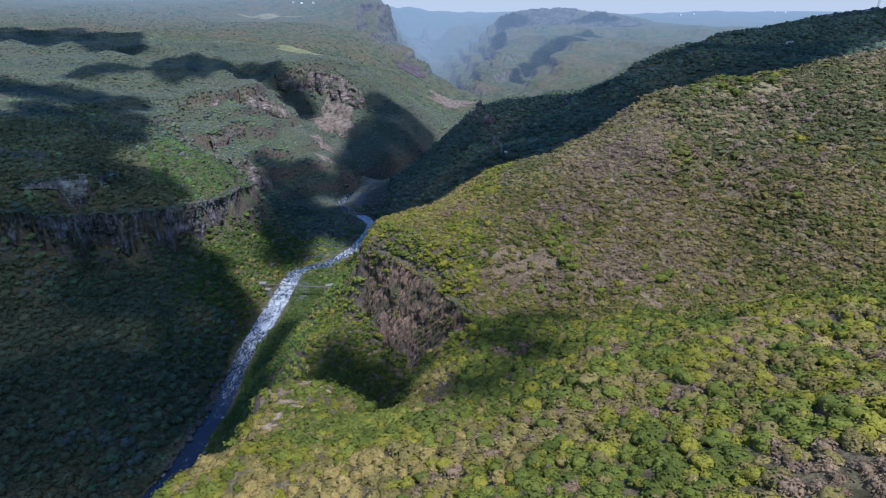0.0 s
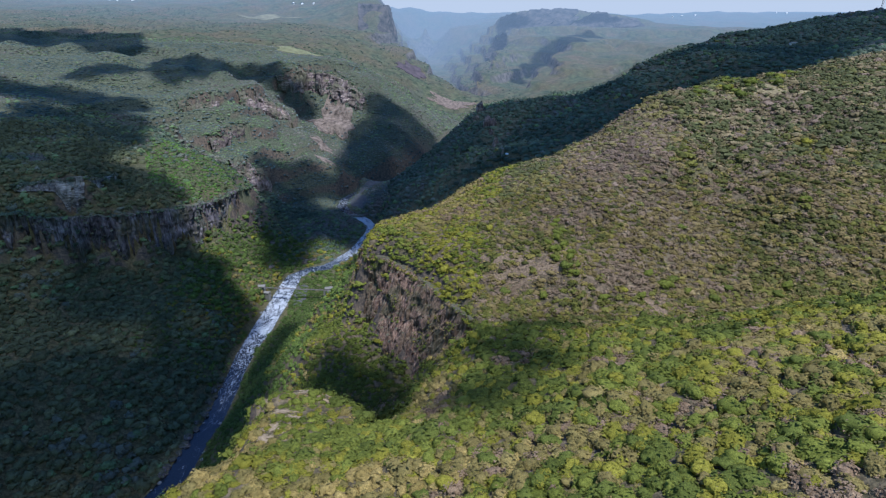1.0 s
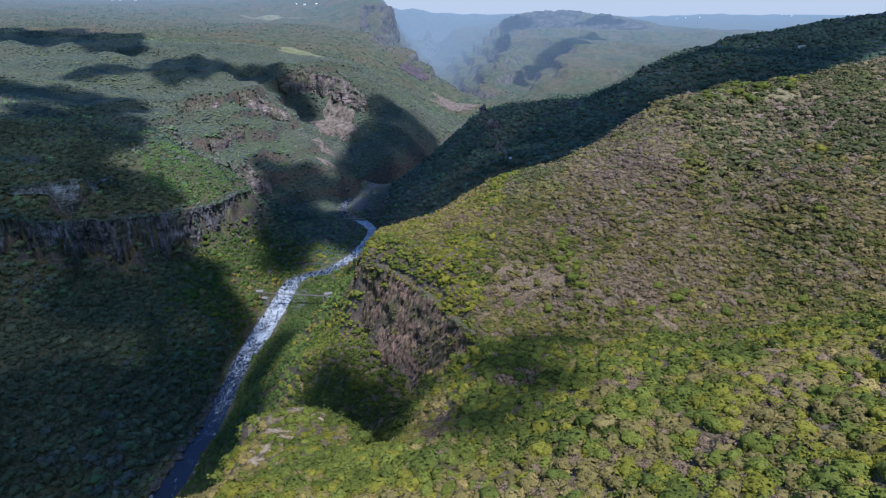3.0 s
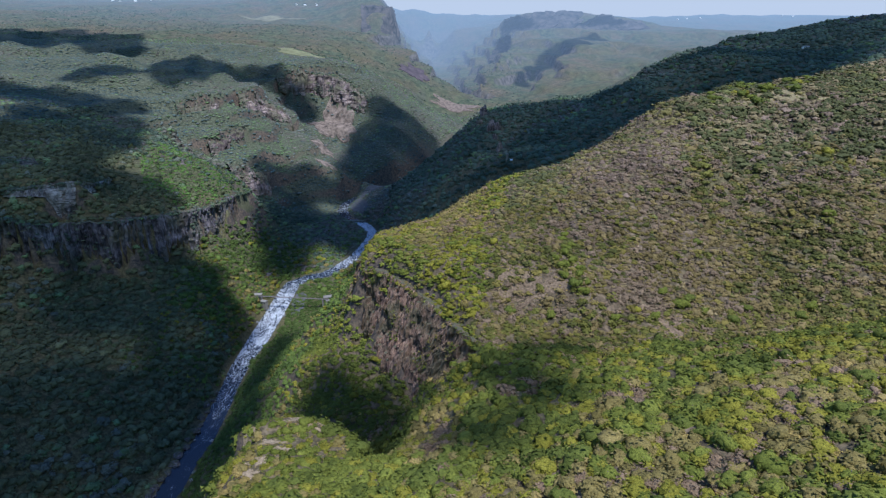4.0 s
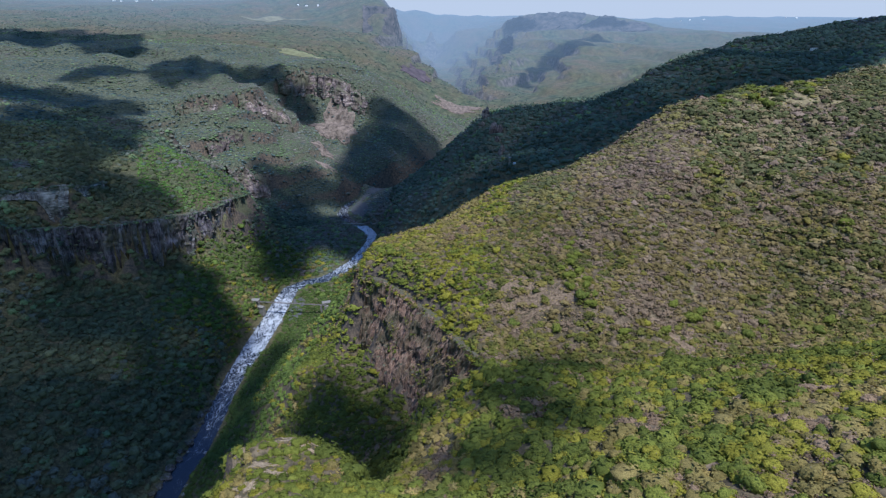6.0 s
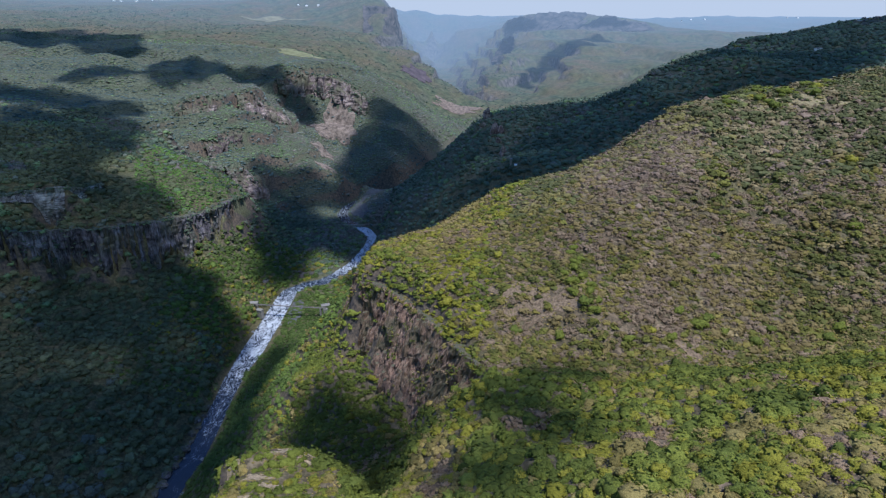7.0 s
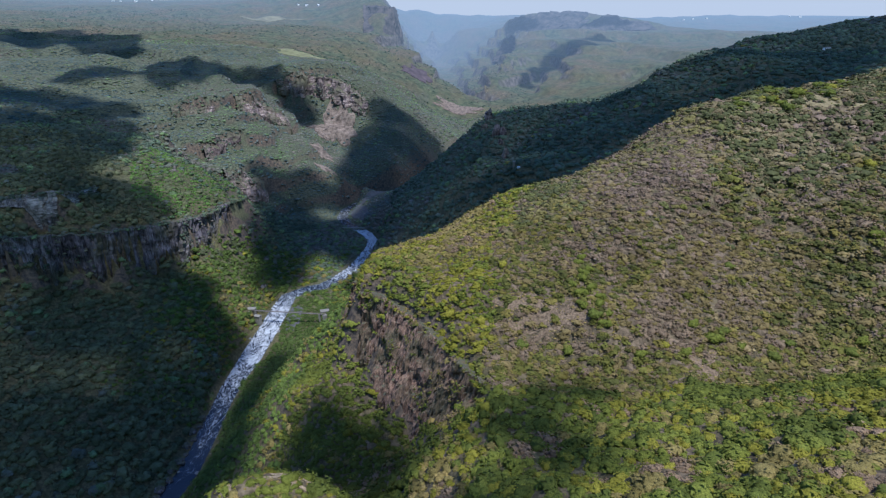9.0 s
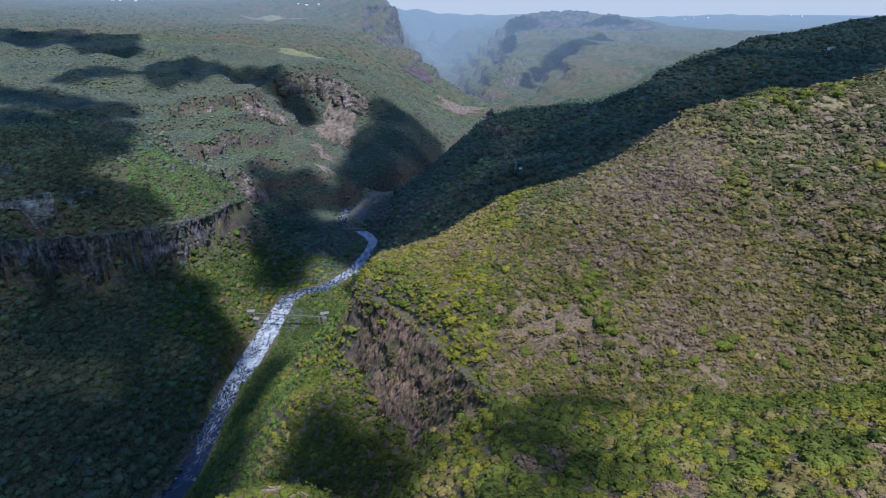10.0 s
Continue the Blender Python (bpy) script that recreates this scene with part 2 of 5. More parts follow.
breakline("right cliff rim", (-58, 452, 182), (-66, 428, 176), (-63, 403, 174), (-41, 385, 179), (-20, 358, 178), (-1, 330, 177), (11, 303, 179), (16, 292, 178))
breakline("right cliff foot", (-84, 456, 132), (-84, 428, 120), (-61, 395, 122), (-46, 362, 112), (-21, 334, 114), (-2, 312, 145), (12, 297, 167))
breakline("right slope", (-116, 470, 98), (-75, 378, 113), (-107, 390, 104), (-144, 400, 66), (-78, 330, 101))
breakline("near slope", (133, 169, 238), (121, 224, 217), (46, 248, 189), (18, 201, 194), (86, 132, 238), (78, 276, 186), (59, 175, 221), (200, 200, 246), (260, 250, 250))
breakline("near crest", (20, 280, 182), (80, 280, 186), (150, 290, 188), (230, 285, 200), (330, 270, 238))
breakline("near back", (150, 40, 283), (60, 40, 252), (0, 60, 228), (-40, 120, 188), (120, -60, 300), (0, -80, 265), (-120, -80, 180), (300, 0, 310), (0, -400, 310), (400, -400, 330))
breakline("outcrop crest", (-112, 162, 169), (-108, 170, 169), (-104, 178, 167), (-96, 190, 164), (-99, 212, 151), (-105, 234, 144), (-106, 252, 148), (-90, 256, 154), (-83, 260, 153), (-73, 262, 151), (-63, 261, 149), (-54, 257, 147.5), (-47, 253, 147), (-42, 247, 147), (-40, 240, 148), (-38, 232, 152))
breakline("outcrop top", (-82, 253, 151), (-84, 246, 152), (-73, 232, 156), (-66, 238, 154), (-80, 213, 162), (-79, 206, 163), (-91, 236, 154), (-50, 215, 164), (-30, 225, 160), (-58, 242, 152), (-60, 225, 158), (-60, 250, 151))
breakline("far back", (-250, 4900, 295), (100, 4900, 298), (500, 4900, 302), (1000, 4900, 308), (1600, 4900, 310), (2200, 4900, 325))
breakline("outcrop back", (-92, 266, 122), (-76, 274, 120), (-60, 274, 118), (-45, 268, 117), (-36, 259, 118), (-32, 250, 122), (-30, 241, 131))
breakline("outcrop west", (-108, 248, 112), (-106, 236, 122), (-106, 212, 126), (-108, 196, 128), (-122, 180, 130), (-132, 166, 130), (-140, 120, 128))
breakline("near slope edge", (-19, 240, 157), (-18, 252, 152), (-15, 268, 149), (-12, 282, 147), (-7, 296, 150))
breakline("near slope side", (-34, 252, 131), (-30, 266, 124), (-26, 282, 121), (-22, 300, 120))
breakline("gully", (-12, 312, 134), (-28, 292, 124), (-40, 285, 114), (-55, 288, 104), (-80, 300, 84), (-110, 306, 60), (-150, 320, 30))
breakline("hidden valley", (-100, 760, 12), (-20, 650, 90), (60, 610, 140), (200, 650, 200), (400, 720, 250))
breakline("dark ridge", (46, 1036, 186), (95, 1030, 202), (186, 1010, 218), (230, 1000, 223), (259, 990, 230), (277, 975, 243), (300, 965, 270), (334, 960, 283), (424, 1000, 295), (448, 1012, 306), (568, 1080, 327), (702, 1150, 341), (802, 1200, 347), (1100, 1200, 348), (1800, 1200, 348))
breakline("dark face", (26, 900, 155), (69, 731, 173), (16, 800, 147), (-33, 860, 114), (-91, 930, 70), (187, 800, 211), (380, 850, 288), (559, 900, 301))
breakline("dark ridge back", (60, 1150, 130), (200, 1150, 170), (350, 1200, 210), (700, 1400, 312), (1100, 1700, 328))
breakline("far channel", (77, 2008, 40), (-5, 2418, 45), (-47, 2898, 50), (-101, 3519, 55), (-174, 4159, 60))
breakline("left mesa rim", (-900, 2900, 385), (-602, 2750, 382), (-368, 2500, 370), (-250, 2400, 362), (-259, 2600, 359), (-313, 3100, 354), (-381, 3700, 349))
breakline("left mesa foot", (-519, 2350, 306), (-344, 2320, 289), (-238, 2310, 274), (-222, 2500, 243), (-270, 3000, 248), (-340, 3600, 265))
breakline("left far slope", (-223, 2150, 243), (-122, 2100, 202), (-71, 2050, 165), (-23, 2000, 121))
breakline("left far lower", (-142, 1850, 173), (-73, 1850, 141), (-61, 1760, 90), (47, 1740, 71))
breakline("far rim", (-443, 4300, 343), (-261, 4500, 359), (-58, 4500, 331), (185, 4500, 326), (340, 4400, 328), (500, 4700, 330), (1000, 4700, 330))
breakline("far foot", (-347, 4150, 263), (-160, 4000, 244), (163, 3900, 250))
breakline("right mesa rim", (265, 3300, 308), (344, 3300, 328), (467, 3350, 348), (702, 3400, 348), (750, 3400, 331))
breakline("right mesa foot", (255, 3250, 245), (337, 3200, 258), (445, 3150, 277), (587, 3150, 273))
breakline("butte rim", (704, 3250, 315), (735, 3270, 334), (822, 3270, 338), (858, 3250, 314), (966, 3250, 310))
breakline("butte foot", (591, 3170, 270), (701, 3150, 266), (842, 3150, 273), (983, 3150, 282))
breakline("bench", (258, 2950, 245), (500, 2800, 243), (678, 2700, 235), (908, 2900, 263), (1073, 3000, 269), (1147, 2600, 233))
breakline("bench cliff rim", (213, 2900, 221), (241, 2960, 239), (272, 2950, 245))
breakline("bench cliff foot", (156, 2780, 158), (193, 2720, 158), (261, 2800, 187))
breakline("bench edge", (441, 2450, 210), (541, 2400, 209), (659, 2350, 204), (826, 2400, 206))
breakline("bench spur", (424, 2350, 195), (353, 2150, 151), (277, 2000, 114))
breakline("bench gully", (350, 2500, 130), (300, 2300, 95), (245, 2120, 80))
breakline("left spur", (239, 2700, 205), (168, 2350, 151), (94, 2100, 115), (61, 1980, 101))
breakline("bench foot", (481, 2100, 157), (560, 2030, 143), (709, 2100, 178))
breakline("right rim", (1307, 4200, 303), (1596, 4500, 336), (1835, 4500, 345), (2447, 4600, 347), (2594, 4500, 341))
breakline("right foot", (1224, 3600, 256), (1671, 3800, 235), (2247, 4200, 287))
breakline("right country", (2500, 2500, 350), (3500, 1000, 350), (2000, -500, 350), (3500, 4500, 350))
breakline("left country", (-2000, 800, 330), (-3500, 0, 350), (-1500, -600, 300))

HEIGHTS.append(resample([(x, y, 0) for x, y in RIVER], 28))
river = resample([(x, y, 0) for x, y in RIVER], 6)[:, :2]
KNOTS = np.unique(np.round(np.vstack(HEIGHTS)), axis=0)
_, first = np.unique(np.round(KNOTS[:, :2] / 4), axis=0, return_index=True)
KNOTS = KNOTS[first]


def kernel(a, b):
    return np.sqrt(((a[:, None, :] - b[None]) ** 2).sum(2) + 9.0)


n_k = len(KNOTS)
system = np.zeros((n_k + 3, n_k + 3))
system[:n_k, :n_k] = -kernel(KNOTS[:, :2], KNOTS[:, :2]) + np.eye(n_k) * 0.5
system[:n_k, n_k:] = np.c_[np.ones(n_k), KNOTS[:, :2] / 1000]
system[n_k:, :n_k] = system[:n_k, n_k:].T
weights = np.linalg.solve(system, np.r_[KNOTS[:, 2], 0, 0, 0])


CLIFFS = [("left low cliff", 1), ("left upper cliff", 1), ("mid cliff a", 1), ("mid cliff b", 1), ("mid cliff c", 1), ("mid cliff d", 1), ("north cliff", 1.5), ("right cliff", 1), ("left mesa", 4), ("right mesa", 5), ("bench cliff", 4), ("butte", 4)]


def evenly(pts, n):
    d = np.r_[0, np.cumsum(np.linalg.norm(np.diff(pts[:, :2], axis=0), axis=1))]
    return np.c_[[np.interp(np.linspace(0, d[-1], n), d, pts[:, k]) for k in range(3)]].T


def cliff_band(name, x, y):
    """0 in the middle of a cliff's strip of the plan, 1 at its edges and beyond."""
    rim, foot = evenly(LINES[name + " rim"], 60), evenly(LINES[name + " foot"], 60)
    centre, half = rim * 0.35 + foot * 0.65, np.linalg.norm((rim - foot)[:, :2], axis=1) * 0.6 + 1
    out, wide = np.ones(len(x)), half.max()
    box = (x > centre[:, 0].min() - wide) & (x < centre[:, 0].max() + wide) & (y > centre[:, 1].min() - wide) & (y < centre[:, 1].max() + wide)
    xy = np.c_[x[box], y[box]]
    out[box] = (np.sqrt(((xy[:, None] - centre[None, :, :2]) ** 2).sum(2)) / half[None]).min(1)
    return out


SHEER = ("left low cliff",)


def sheer_step(name, x, y, z):
    """Turns the slope between a cliff's foot and rim into a step: level to the wall, then up at once."""
    rim, foot = evenly(LINES[name + " rim"], 80), evenly(LINES[name + " foot"], 80)
    box = (x > min(rim[:, 0].min(), foot[:, 0].min())) & (x < max(rim[:, 0].max(), foot[:, 0].max())) & (y > min(rim[:, 1].min(), foot[:, 1].min())) & (y < max(rim[:, 1].max(), foot[:, 1].max()))
    if not box.any():
        return z
    p, span = np.c_[x[box], y[box]], (rim - foot)[:, :2]
    f = ((p[:, None] - foot[None, :, :2]) * span[None]).sum(2) / (span ** 2).sum(1)[None]
    off = np.linalg.norm(p[:, None] - foot[None, :, :2] - span[None] * np.clip(f, 0, 1)[..., None], axis=2)
    i = off.argmin(1)
    f, off = f[np.arange(len(p)), i], off.min(1)
    step = foot[i, 2] + (rim[i, 2] - foot[i, 2]) * smooth(f, 0.44, 0.60)
    k = (1 - smooth(off, 3, 7)) * smooth(f, -0.1, 0.08) * (1 - smooth(f, 0.92, 1.1))
    z = z.copy()
    z[box] += (step - z[box]) * k
    return z


def river_distance(x, y):
    x, y = np.asarray(x, float), np.asarray(y, float)
    d = np.full(np.shape(x), 1e9)
    near = (np.abs(x + 150) < 500) & (y < 1700)
    xy = np.c_[x[near], y[near]]
    d[near] = np.concatenate([np.sqrt(((c[:, None] - river[None]) ** 2).sum(2).min(1)) for c in np.array_split(xy, max(1, len(xy) // 4000))])
    return d - wide_reach(y)


def wide_reach(y):
    """How much wider the river runs at its rapids."""
    return 3.5 * smooth(y, 500, 600) * (1 - smooth(y, 690, 745)) - 2.2


def base_height(x, y):
    xy = np.c_[x, y]
    z = np.concatenate([-kernel(c, KNOTS[:, :2]) @ weights[:n_k] + np.c_[np.ones(len(c)), c / 1000] @ weights[n_k:] for c in np.array_split(xy, max(1, len(xy) // 3000))])
    far = 1 + np.clip((y - 600) / 1400, 0, 1.2)
    near = 0.4 + 0.6 * smooth(y, 550, 900)
    rough = near * (5.0 * far * value_noise(x, y, 75) + 2.4 * value_noise(x + 40, y, 31)) + 0.8 * value_noise(x, y + 9, 12)
    d = river_distance(x, y)
    z = z + rough * smooth(d, 25, 110) * 0.8
    # level beds of rock: benches and small scarps on the far mesas and on the left side of the canyon
    for bed, share in ((46.0, 0.80 * smooth(y, 1800, 2200) * (1 - smooth(y, 3500, 3900)) * (1 - smooth(z, 265, 300))), (33.0, 0.48 * smooth(y, 930, 1060) * (1 - smooth(y, 1500, 1750)) * smooth(-x, 170, 260))):
        k = z / bed + 0.30 * value_noise(x, y + 500, 170) + 0.10 * value_noise(x, y, 40)
        z = z + share * bed * (np.floor(k) + smooth(k - np.floor(k), 0.36, 0.64) - k)
    # gullies and ribs of the wooded canyon side, mounds of the near slopes
    clear = np.ones(len(x))
    for name, _ in CLIFFS[:8]:
        clear = np.minimum(clear, smooth(cliff_band(name, x, y), 0.7, 1.0))
    z += 4.5 * value_noise(x, y, 52) * smooth(y, 760, 860) * (1 - smooth(y, 1150, 1250)) * smooth(x, 20, 90)
    rib = 1 - 2 * np.abs(value_noise(x + 0.35 * y, y * 0.55, 70)) + 0.5 * value_noise(x, y, 27)
    z += 8.0 * rib * clear * smooth(y, 940, 1080) * (1 - smooth(y, 1560, 1720)) * smooth(-x, 190, 290)
    z += (1.7 * value_noise(x + 5, y, 23) + 1.1 * value_noise(x, y + 31, 11)) * clear * (1 - smooth(y, 560, 680)) * smooth(x, -120, -60) * smooth(y, 60, 100)
    for name in SHEER:
        z = sheer_step(name, x, y, z)
    for name, deep in CLIFFS:
        if name in SHEER:
            continue
        z -= 6.0 * deep * (1 - np.clip(cliff_band(name, x, y), 0, 1))
    bank = 2.0 + 1.5 * value_noise(x, y, 20)
    return np.maximum(z, bank * 0.6) * smooth(d, 7, 26) - 2.5 * (1 - smooth(d, 6.5, 12))


def spread(start, stop, step, growth):
    out = [start]
    while out[-1] < stop:
        out.append(out[-1] + step)
        step *= growth
    return np.array(out)


side = spread(480, 4600, 3.5, 1.06)
GX = np.r_[-side[::-1], np.arange(-476.5, 477, 3.5), side]
GY = np.r_[-spread(-60, 900, 4, 1.08)[::-1], np.arange(63.6, 700, 3.6), spread(702, 4940, 3.2, 1.0085)]
mx, my = np.meshgrid(GX, GY)
GZ = base_height(mx.ravel(), my.ravel()).reshape(mx.shape)


def height(x, y):
    """The ground's height by the grid."""
    x, y = np.asarray(x, float), np.asarray(y, float)
    i = np.clip(np.searchsorted(GX, x) - 1, 0, len(GX) - 2)
    j = np.clip(np.searchsorted(GY, y) - 1, 0, len(GY) - 2)
    f, g = np.clip((x - GX[i]) / (GX[i + 1] - GX[i]), 0, 1), np.clip((y - GY[j]) / (GY[j + 1] - GY[j]), 0, 1)
    return (GZ[j, i] * (1 - f) + GZ[j, i + 1] * f) * (1 - g) + (GZ[j + 1, i] * (1 - f) + GZ[j + 1, i + 1] * f) * g


def mesh_object(name, verts, faces, mat, smooth_faces=False):
    me = bpy.data.meshes.new(name)
    verts, faces = np.asarray(verts, np.float32), np.asarray(faces, np.int32)
    k = faces.shape[1]
    me.vertices.add(len(verts))
    me.vertices.foreach_set("co", verts.ravel())
    me.loops.add(faces.size)
    me.loops.foreach_set("vertex_index", faces.ravel())
    me.polygons.add(len(faces))
    me.polygons.foreach_set("loop_start", np.arange(len(faces), dtype=np.int32) * k)
    me.polygons.foreach_set("use_smooth", np.full(len(faces), smooth_faces))
    me.update(calc_edges=True)
    me.materials.append(mat)
    return new(name, me)


def grid_faces(rows, cols):
    a = (np.arange(rows - 1)[:, None] * cols + np.arange(cols - 1)[None]).ravel()
    return np.c_[a, a + 1, a + cols + 1, a + cols]


split = int(np.searchsorted(GY, 1720))
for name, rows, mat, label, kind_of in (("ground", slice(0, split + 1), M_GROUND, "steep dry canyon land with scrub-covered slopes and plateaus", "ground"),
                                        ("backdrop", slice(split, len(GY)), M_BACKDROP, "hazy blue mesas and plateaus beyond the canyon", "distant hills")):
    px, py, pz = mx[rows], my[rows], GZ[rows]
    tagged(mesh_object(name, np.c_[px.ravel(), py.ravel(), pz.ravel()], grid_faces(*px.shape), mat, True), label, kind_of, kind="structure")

# river: a strip along its bed
mid = resample([(x, y, 0) for x, y in RIVER], 8)[:, :2]
for _ in range(3):
    mid[1:-1] = (mid[:-2] + 2 * mid[1:-1] + mid[2:]) / 4
way = np.gradient(mid, axis=0)
way /= np.linalg.norm(way, axis=1)[:, None]
across = np.c_[way[:, 1], -way[:, 0]]
cells = np.linspace(-19, 19, 25)
strip = (mid[:, None, :] + across[:, None, :] * cells[None, :, None]).reshape(-1, 2)
water = mesh_object("water", np.c_[strip, np.full(len(strip), 0.0)], grid_faces(len(mid), len(cells)), M_WATER, True)
tagged(water, "dark river with white foam between wooded banks", "river", kind="structure")

# ---------------------------------------------------------------- cliffs
def rock_material(name, light, dark, warm, grain=1.0, layers=0.0, panels=0.0):
    m, nt, b = material(name, 0.9)
    p = position(nt)
    flat = node(nt, "ShaderNodeMapping", Scale=(1.0, 1.0, 0.22))
    nt.links.new(p, flat.inputs["Vector"])
    v = flat.outputs[0]
    big, streak, fine = noise_tex(nt, p, 0.045 * grain ** 0.5), noise_tex(nt, v, 0.5 * grain, 6, 0.72), noise_tex(nt, v, 2.2 * grain, 5, 0.75)
    tone = ramp(nt, streak, (0.42, dark), (0.53, light), (0.65, warm))
    tone = mix(nt, 0.45, tone, ramp(nt, fine, (0.43, dark), (0.60, light)), "MIX")
    if layers:
        bed = node(nt, "ShaderNodeMapping", Scale=(0.10, 0.10, 1.0))
        nt.links.new(p, bed.inputs["Vector"])
        beds = noise_tex(nt, bed.outputs[0], 0.42, 5, 0.75)
        where = ramp(nt, noise_tex(nt, p, 0.035), (0.42, (0, 0, 0)), (0.58, (layers, layers, layers)))
        tone = mix(nt, where, tone, ramp(nt, beds, (0.42, dark), (0.47, light), (0.56, warm)))
    if panels:      # broad lighter faces between darker ones, and upright joints
        upright = node(nt, "ShaderNodeMapping", Scale=(1.0, 1.0, 0.10))
        nt.links.new(p, upright.inputs["Vector"])
        faces = ramp(nt, noise_tex(nt, upright.outputs[0], 0.055, 3, 0.6), (0.42, (1 - panels, 1 - panels, 1 - panels)), (0.58, (1.15, 1.15, 1.15)))
        joints = ramp(nt, noise_tex(nt, upright.outputs[0], 0.75, 4, 0.6), (0.36, (0.50, 0.48, 0.50)), (0.46, (1, 1, 1)))
        tone = mix(nt, 1.0, mix(nt, 1.0, tone, faces, "MULTIPLY"), joints, "MULTIPLY")
    tone = mix(nt, ramp(nt, big, (0.45, (0, 0, 0)), (0.62, (0.7, 0.7, 0.7))), tone, (0.085, 0.08, 0.04))
    ledge = ramp(nt, fine, (0.40, (0.062, 0.064, 0.034)), (0.62, (0.150, 0.120, 0.078)))      # soil and grass on the ledges
    tone = mix(nt, steepness(nt, 0.86, 0.62), ledge, tone)
    nt.links.new(tone, b.inputs["Base Color"])
    bump(nt, b, fine, 0.8, 0.8)
    return m


M_ROCK = rock_material("columnar_rock", (0.350, 0.205, 0.135), (0.052, 0.034, 0.029), (0.56, 0.37, 0.25))
M_GREY = rock_material("grey_basalt", (0.250, 0.208, 0.216), (0.044, 0.036, 0.042), (0.43, 0.365, 0.37), 0.40, panels=0.45)
M_PALE = rock_material("pale_rock", (0.255, 0.180, 0.158), (0.030, 0.024, 0.028), (0.47, 0.36, 0.30), 0.26, 0.75, panels=0.45)
M_LAYERED = rock_material("layered_rock", (0.25, 0.22, 0.20), (0.030, 0.026, 0.03), (0.50, 0.45, 0.41), 0.5, 0.8)


# dark rock tone paints in the shade on the distant cliffs
m_far, nt_f, b_f = material("distant_shaded_cliff", 0.95)
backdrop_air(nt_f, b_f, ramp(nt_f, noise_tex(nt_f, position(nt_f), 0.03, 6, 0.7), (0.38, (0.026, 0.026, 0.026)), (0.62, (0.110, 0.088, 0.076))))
CLIFF_POINTS = {}


def cliff(name, step, mat, label, relief):
    rim, foot = LINES[name + " rim"], LINES[name + " foot"]
    if name == "left mesa":
        rim, foot = rim[2:], foot[1:]
    if name == "left low cliff":
        rim, foot = rim[:-1], foot[:-1]
    length = np.linalg.norm(np.diff(rim[:, :2], axis=0), axis=1).sum()
    n = int(length / step)
    rim, foot = evenly(rim, n), evenly(foot, n)
    for _ in range(4):
        rim[1:-1], foot[1:-1] = (rim[:-2] + rim[1:-1] * 2 + rim[2:]) / 4, (foot[:-2] + foot[1:-1] * 2 + foot[2:]) / 4
    u = np.linspace(0, length, n)
    rim[:, 2] += max(0, relief - 3) * 3 + 1.5 * value_noise(u, u * 0, 9) * relief
    broken = name[:3] in ("mid", "nor")      # buttresses with clefts between them
    block = np.floor((u + 5 * value_noise(u, u * 0 + 3, 11)) / (17 if name[:3] == "nor" else 12)).astype(int)
    if broken:
        rim[:, 2] += relief * 5.5 * (LATTICE[block & 255, 41] - 0.62) + relief * 2.0 * value_noise(u, u * 0 + 8, 6)
    out = (foot - rim)[:, :2]
    along = np.gradient(rim[:, :2], axis=0)
    normal = np.c_[along[:, 1], -along[:, 0]]
    normal /= np.linalg.norm(normal, axis=1)[:, None]
    normal *= np.sign((normal * out).sum(1).mean())
    tall = (rim[:, 2] - foot[:, 2]).max()
    rows = max(10, int(tall * 1.2 / step))
    v = np.linspace(-0.18, 1.06, rows)
    U, V = np.meshgrid(u, v)
    Z = V * (rim[:, 2] - foot[:, 2])[None]
    deep = relief * (2.2 * value_noise(U, Z * 0.22 + 50, 9) + 1.5 * value_noise(U, Z * 0.2, 3.4) + 0.9 * value_noise(U + 7, Z * 0.6, 1.9) + 1.3 * value_noise(U * 0.15, Z, 8))
    column = np.floor((U + 1.2 * value_noise(U, Z * 0.05, 7)) / (2.4 * relief)).astype(int)
    ledge = np.floor(Z / (11 * relief) + LATTICE[column & 255, 3] * 4).astype(int)
    deep += relief * 2.6 * (LATTICE[column & 255, ledge & 255] - 0.5)
    thin = np.floor((U + 0.8 * value_noise(U, Z * 0.1, 3)) / (1.0 * relief)).astype(int)
    deep += relief * 1.1 * (LATTICE[thin & 255, (ledge + 9) & 255] - 0.5)
    deep += relief * 1.6 - 5.0 * smooth(V, 0.97, 1.06) - 2 * smooth(-V, 0.05, 0.18)
    if broken:
        deep += relief * 6.0 * (LATTICE[block & 255, 77] - 0.35)[None] - relief * 3.2 * smooth(V, 0.50, 0.56) * (LATTICE[block & 255, 12] > 0.3)[None]
    end = np.minimum(U, length - U)
    deep -= 4.0 * (1 - smooth(end, 0, 8 * relief))
    back = 0.40 + 0.05 * V + 0.22 * smooth(V, 0.97, 1.06) if name in SHEER else V
    if broken:
        back = np.where(V < 0.86, V * 0.52 / 0.86, 0.52 + (V - 0.86) * 0.48 / 0.14)      # a steep face under a sloping shoulder
    plan = foot[None, :, :2] + (rim - foot)[None, :, :2] * np.clip(back, -0.1, 1.03)[..., None] + normal[None] * deep[..., None]
    z = foot[None, :, 2] + Z - 5.0 * smooth(V, 0.98, 1.06)
    CLIFF_POINTS[name] = np.stack([plan[..., 0], plan[..., 1], z], 2), U, V
    ob = mesh_object("cliff_" + name.replace(" cliff", "").replace(" ", "_"), np.c_[plan.reshape(-1, 2), z.ravel()], grid_faces(rows, n), mat)
    return tagged(ob, label, "cliff", kind="structure")


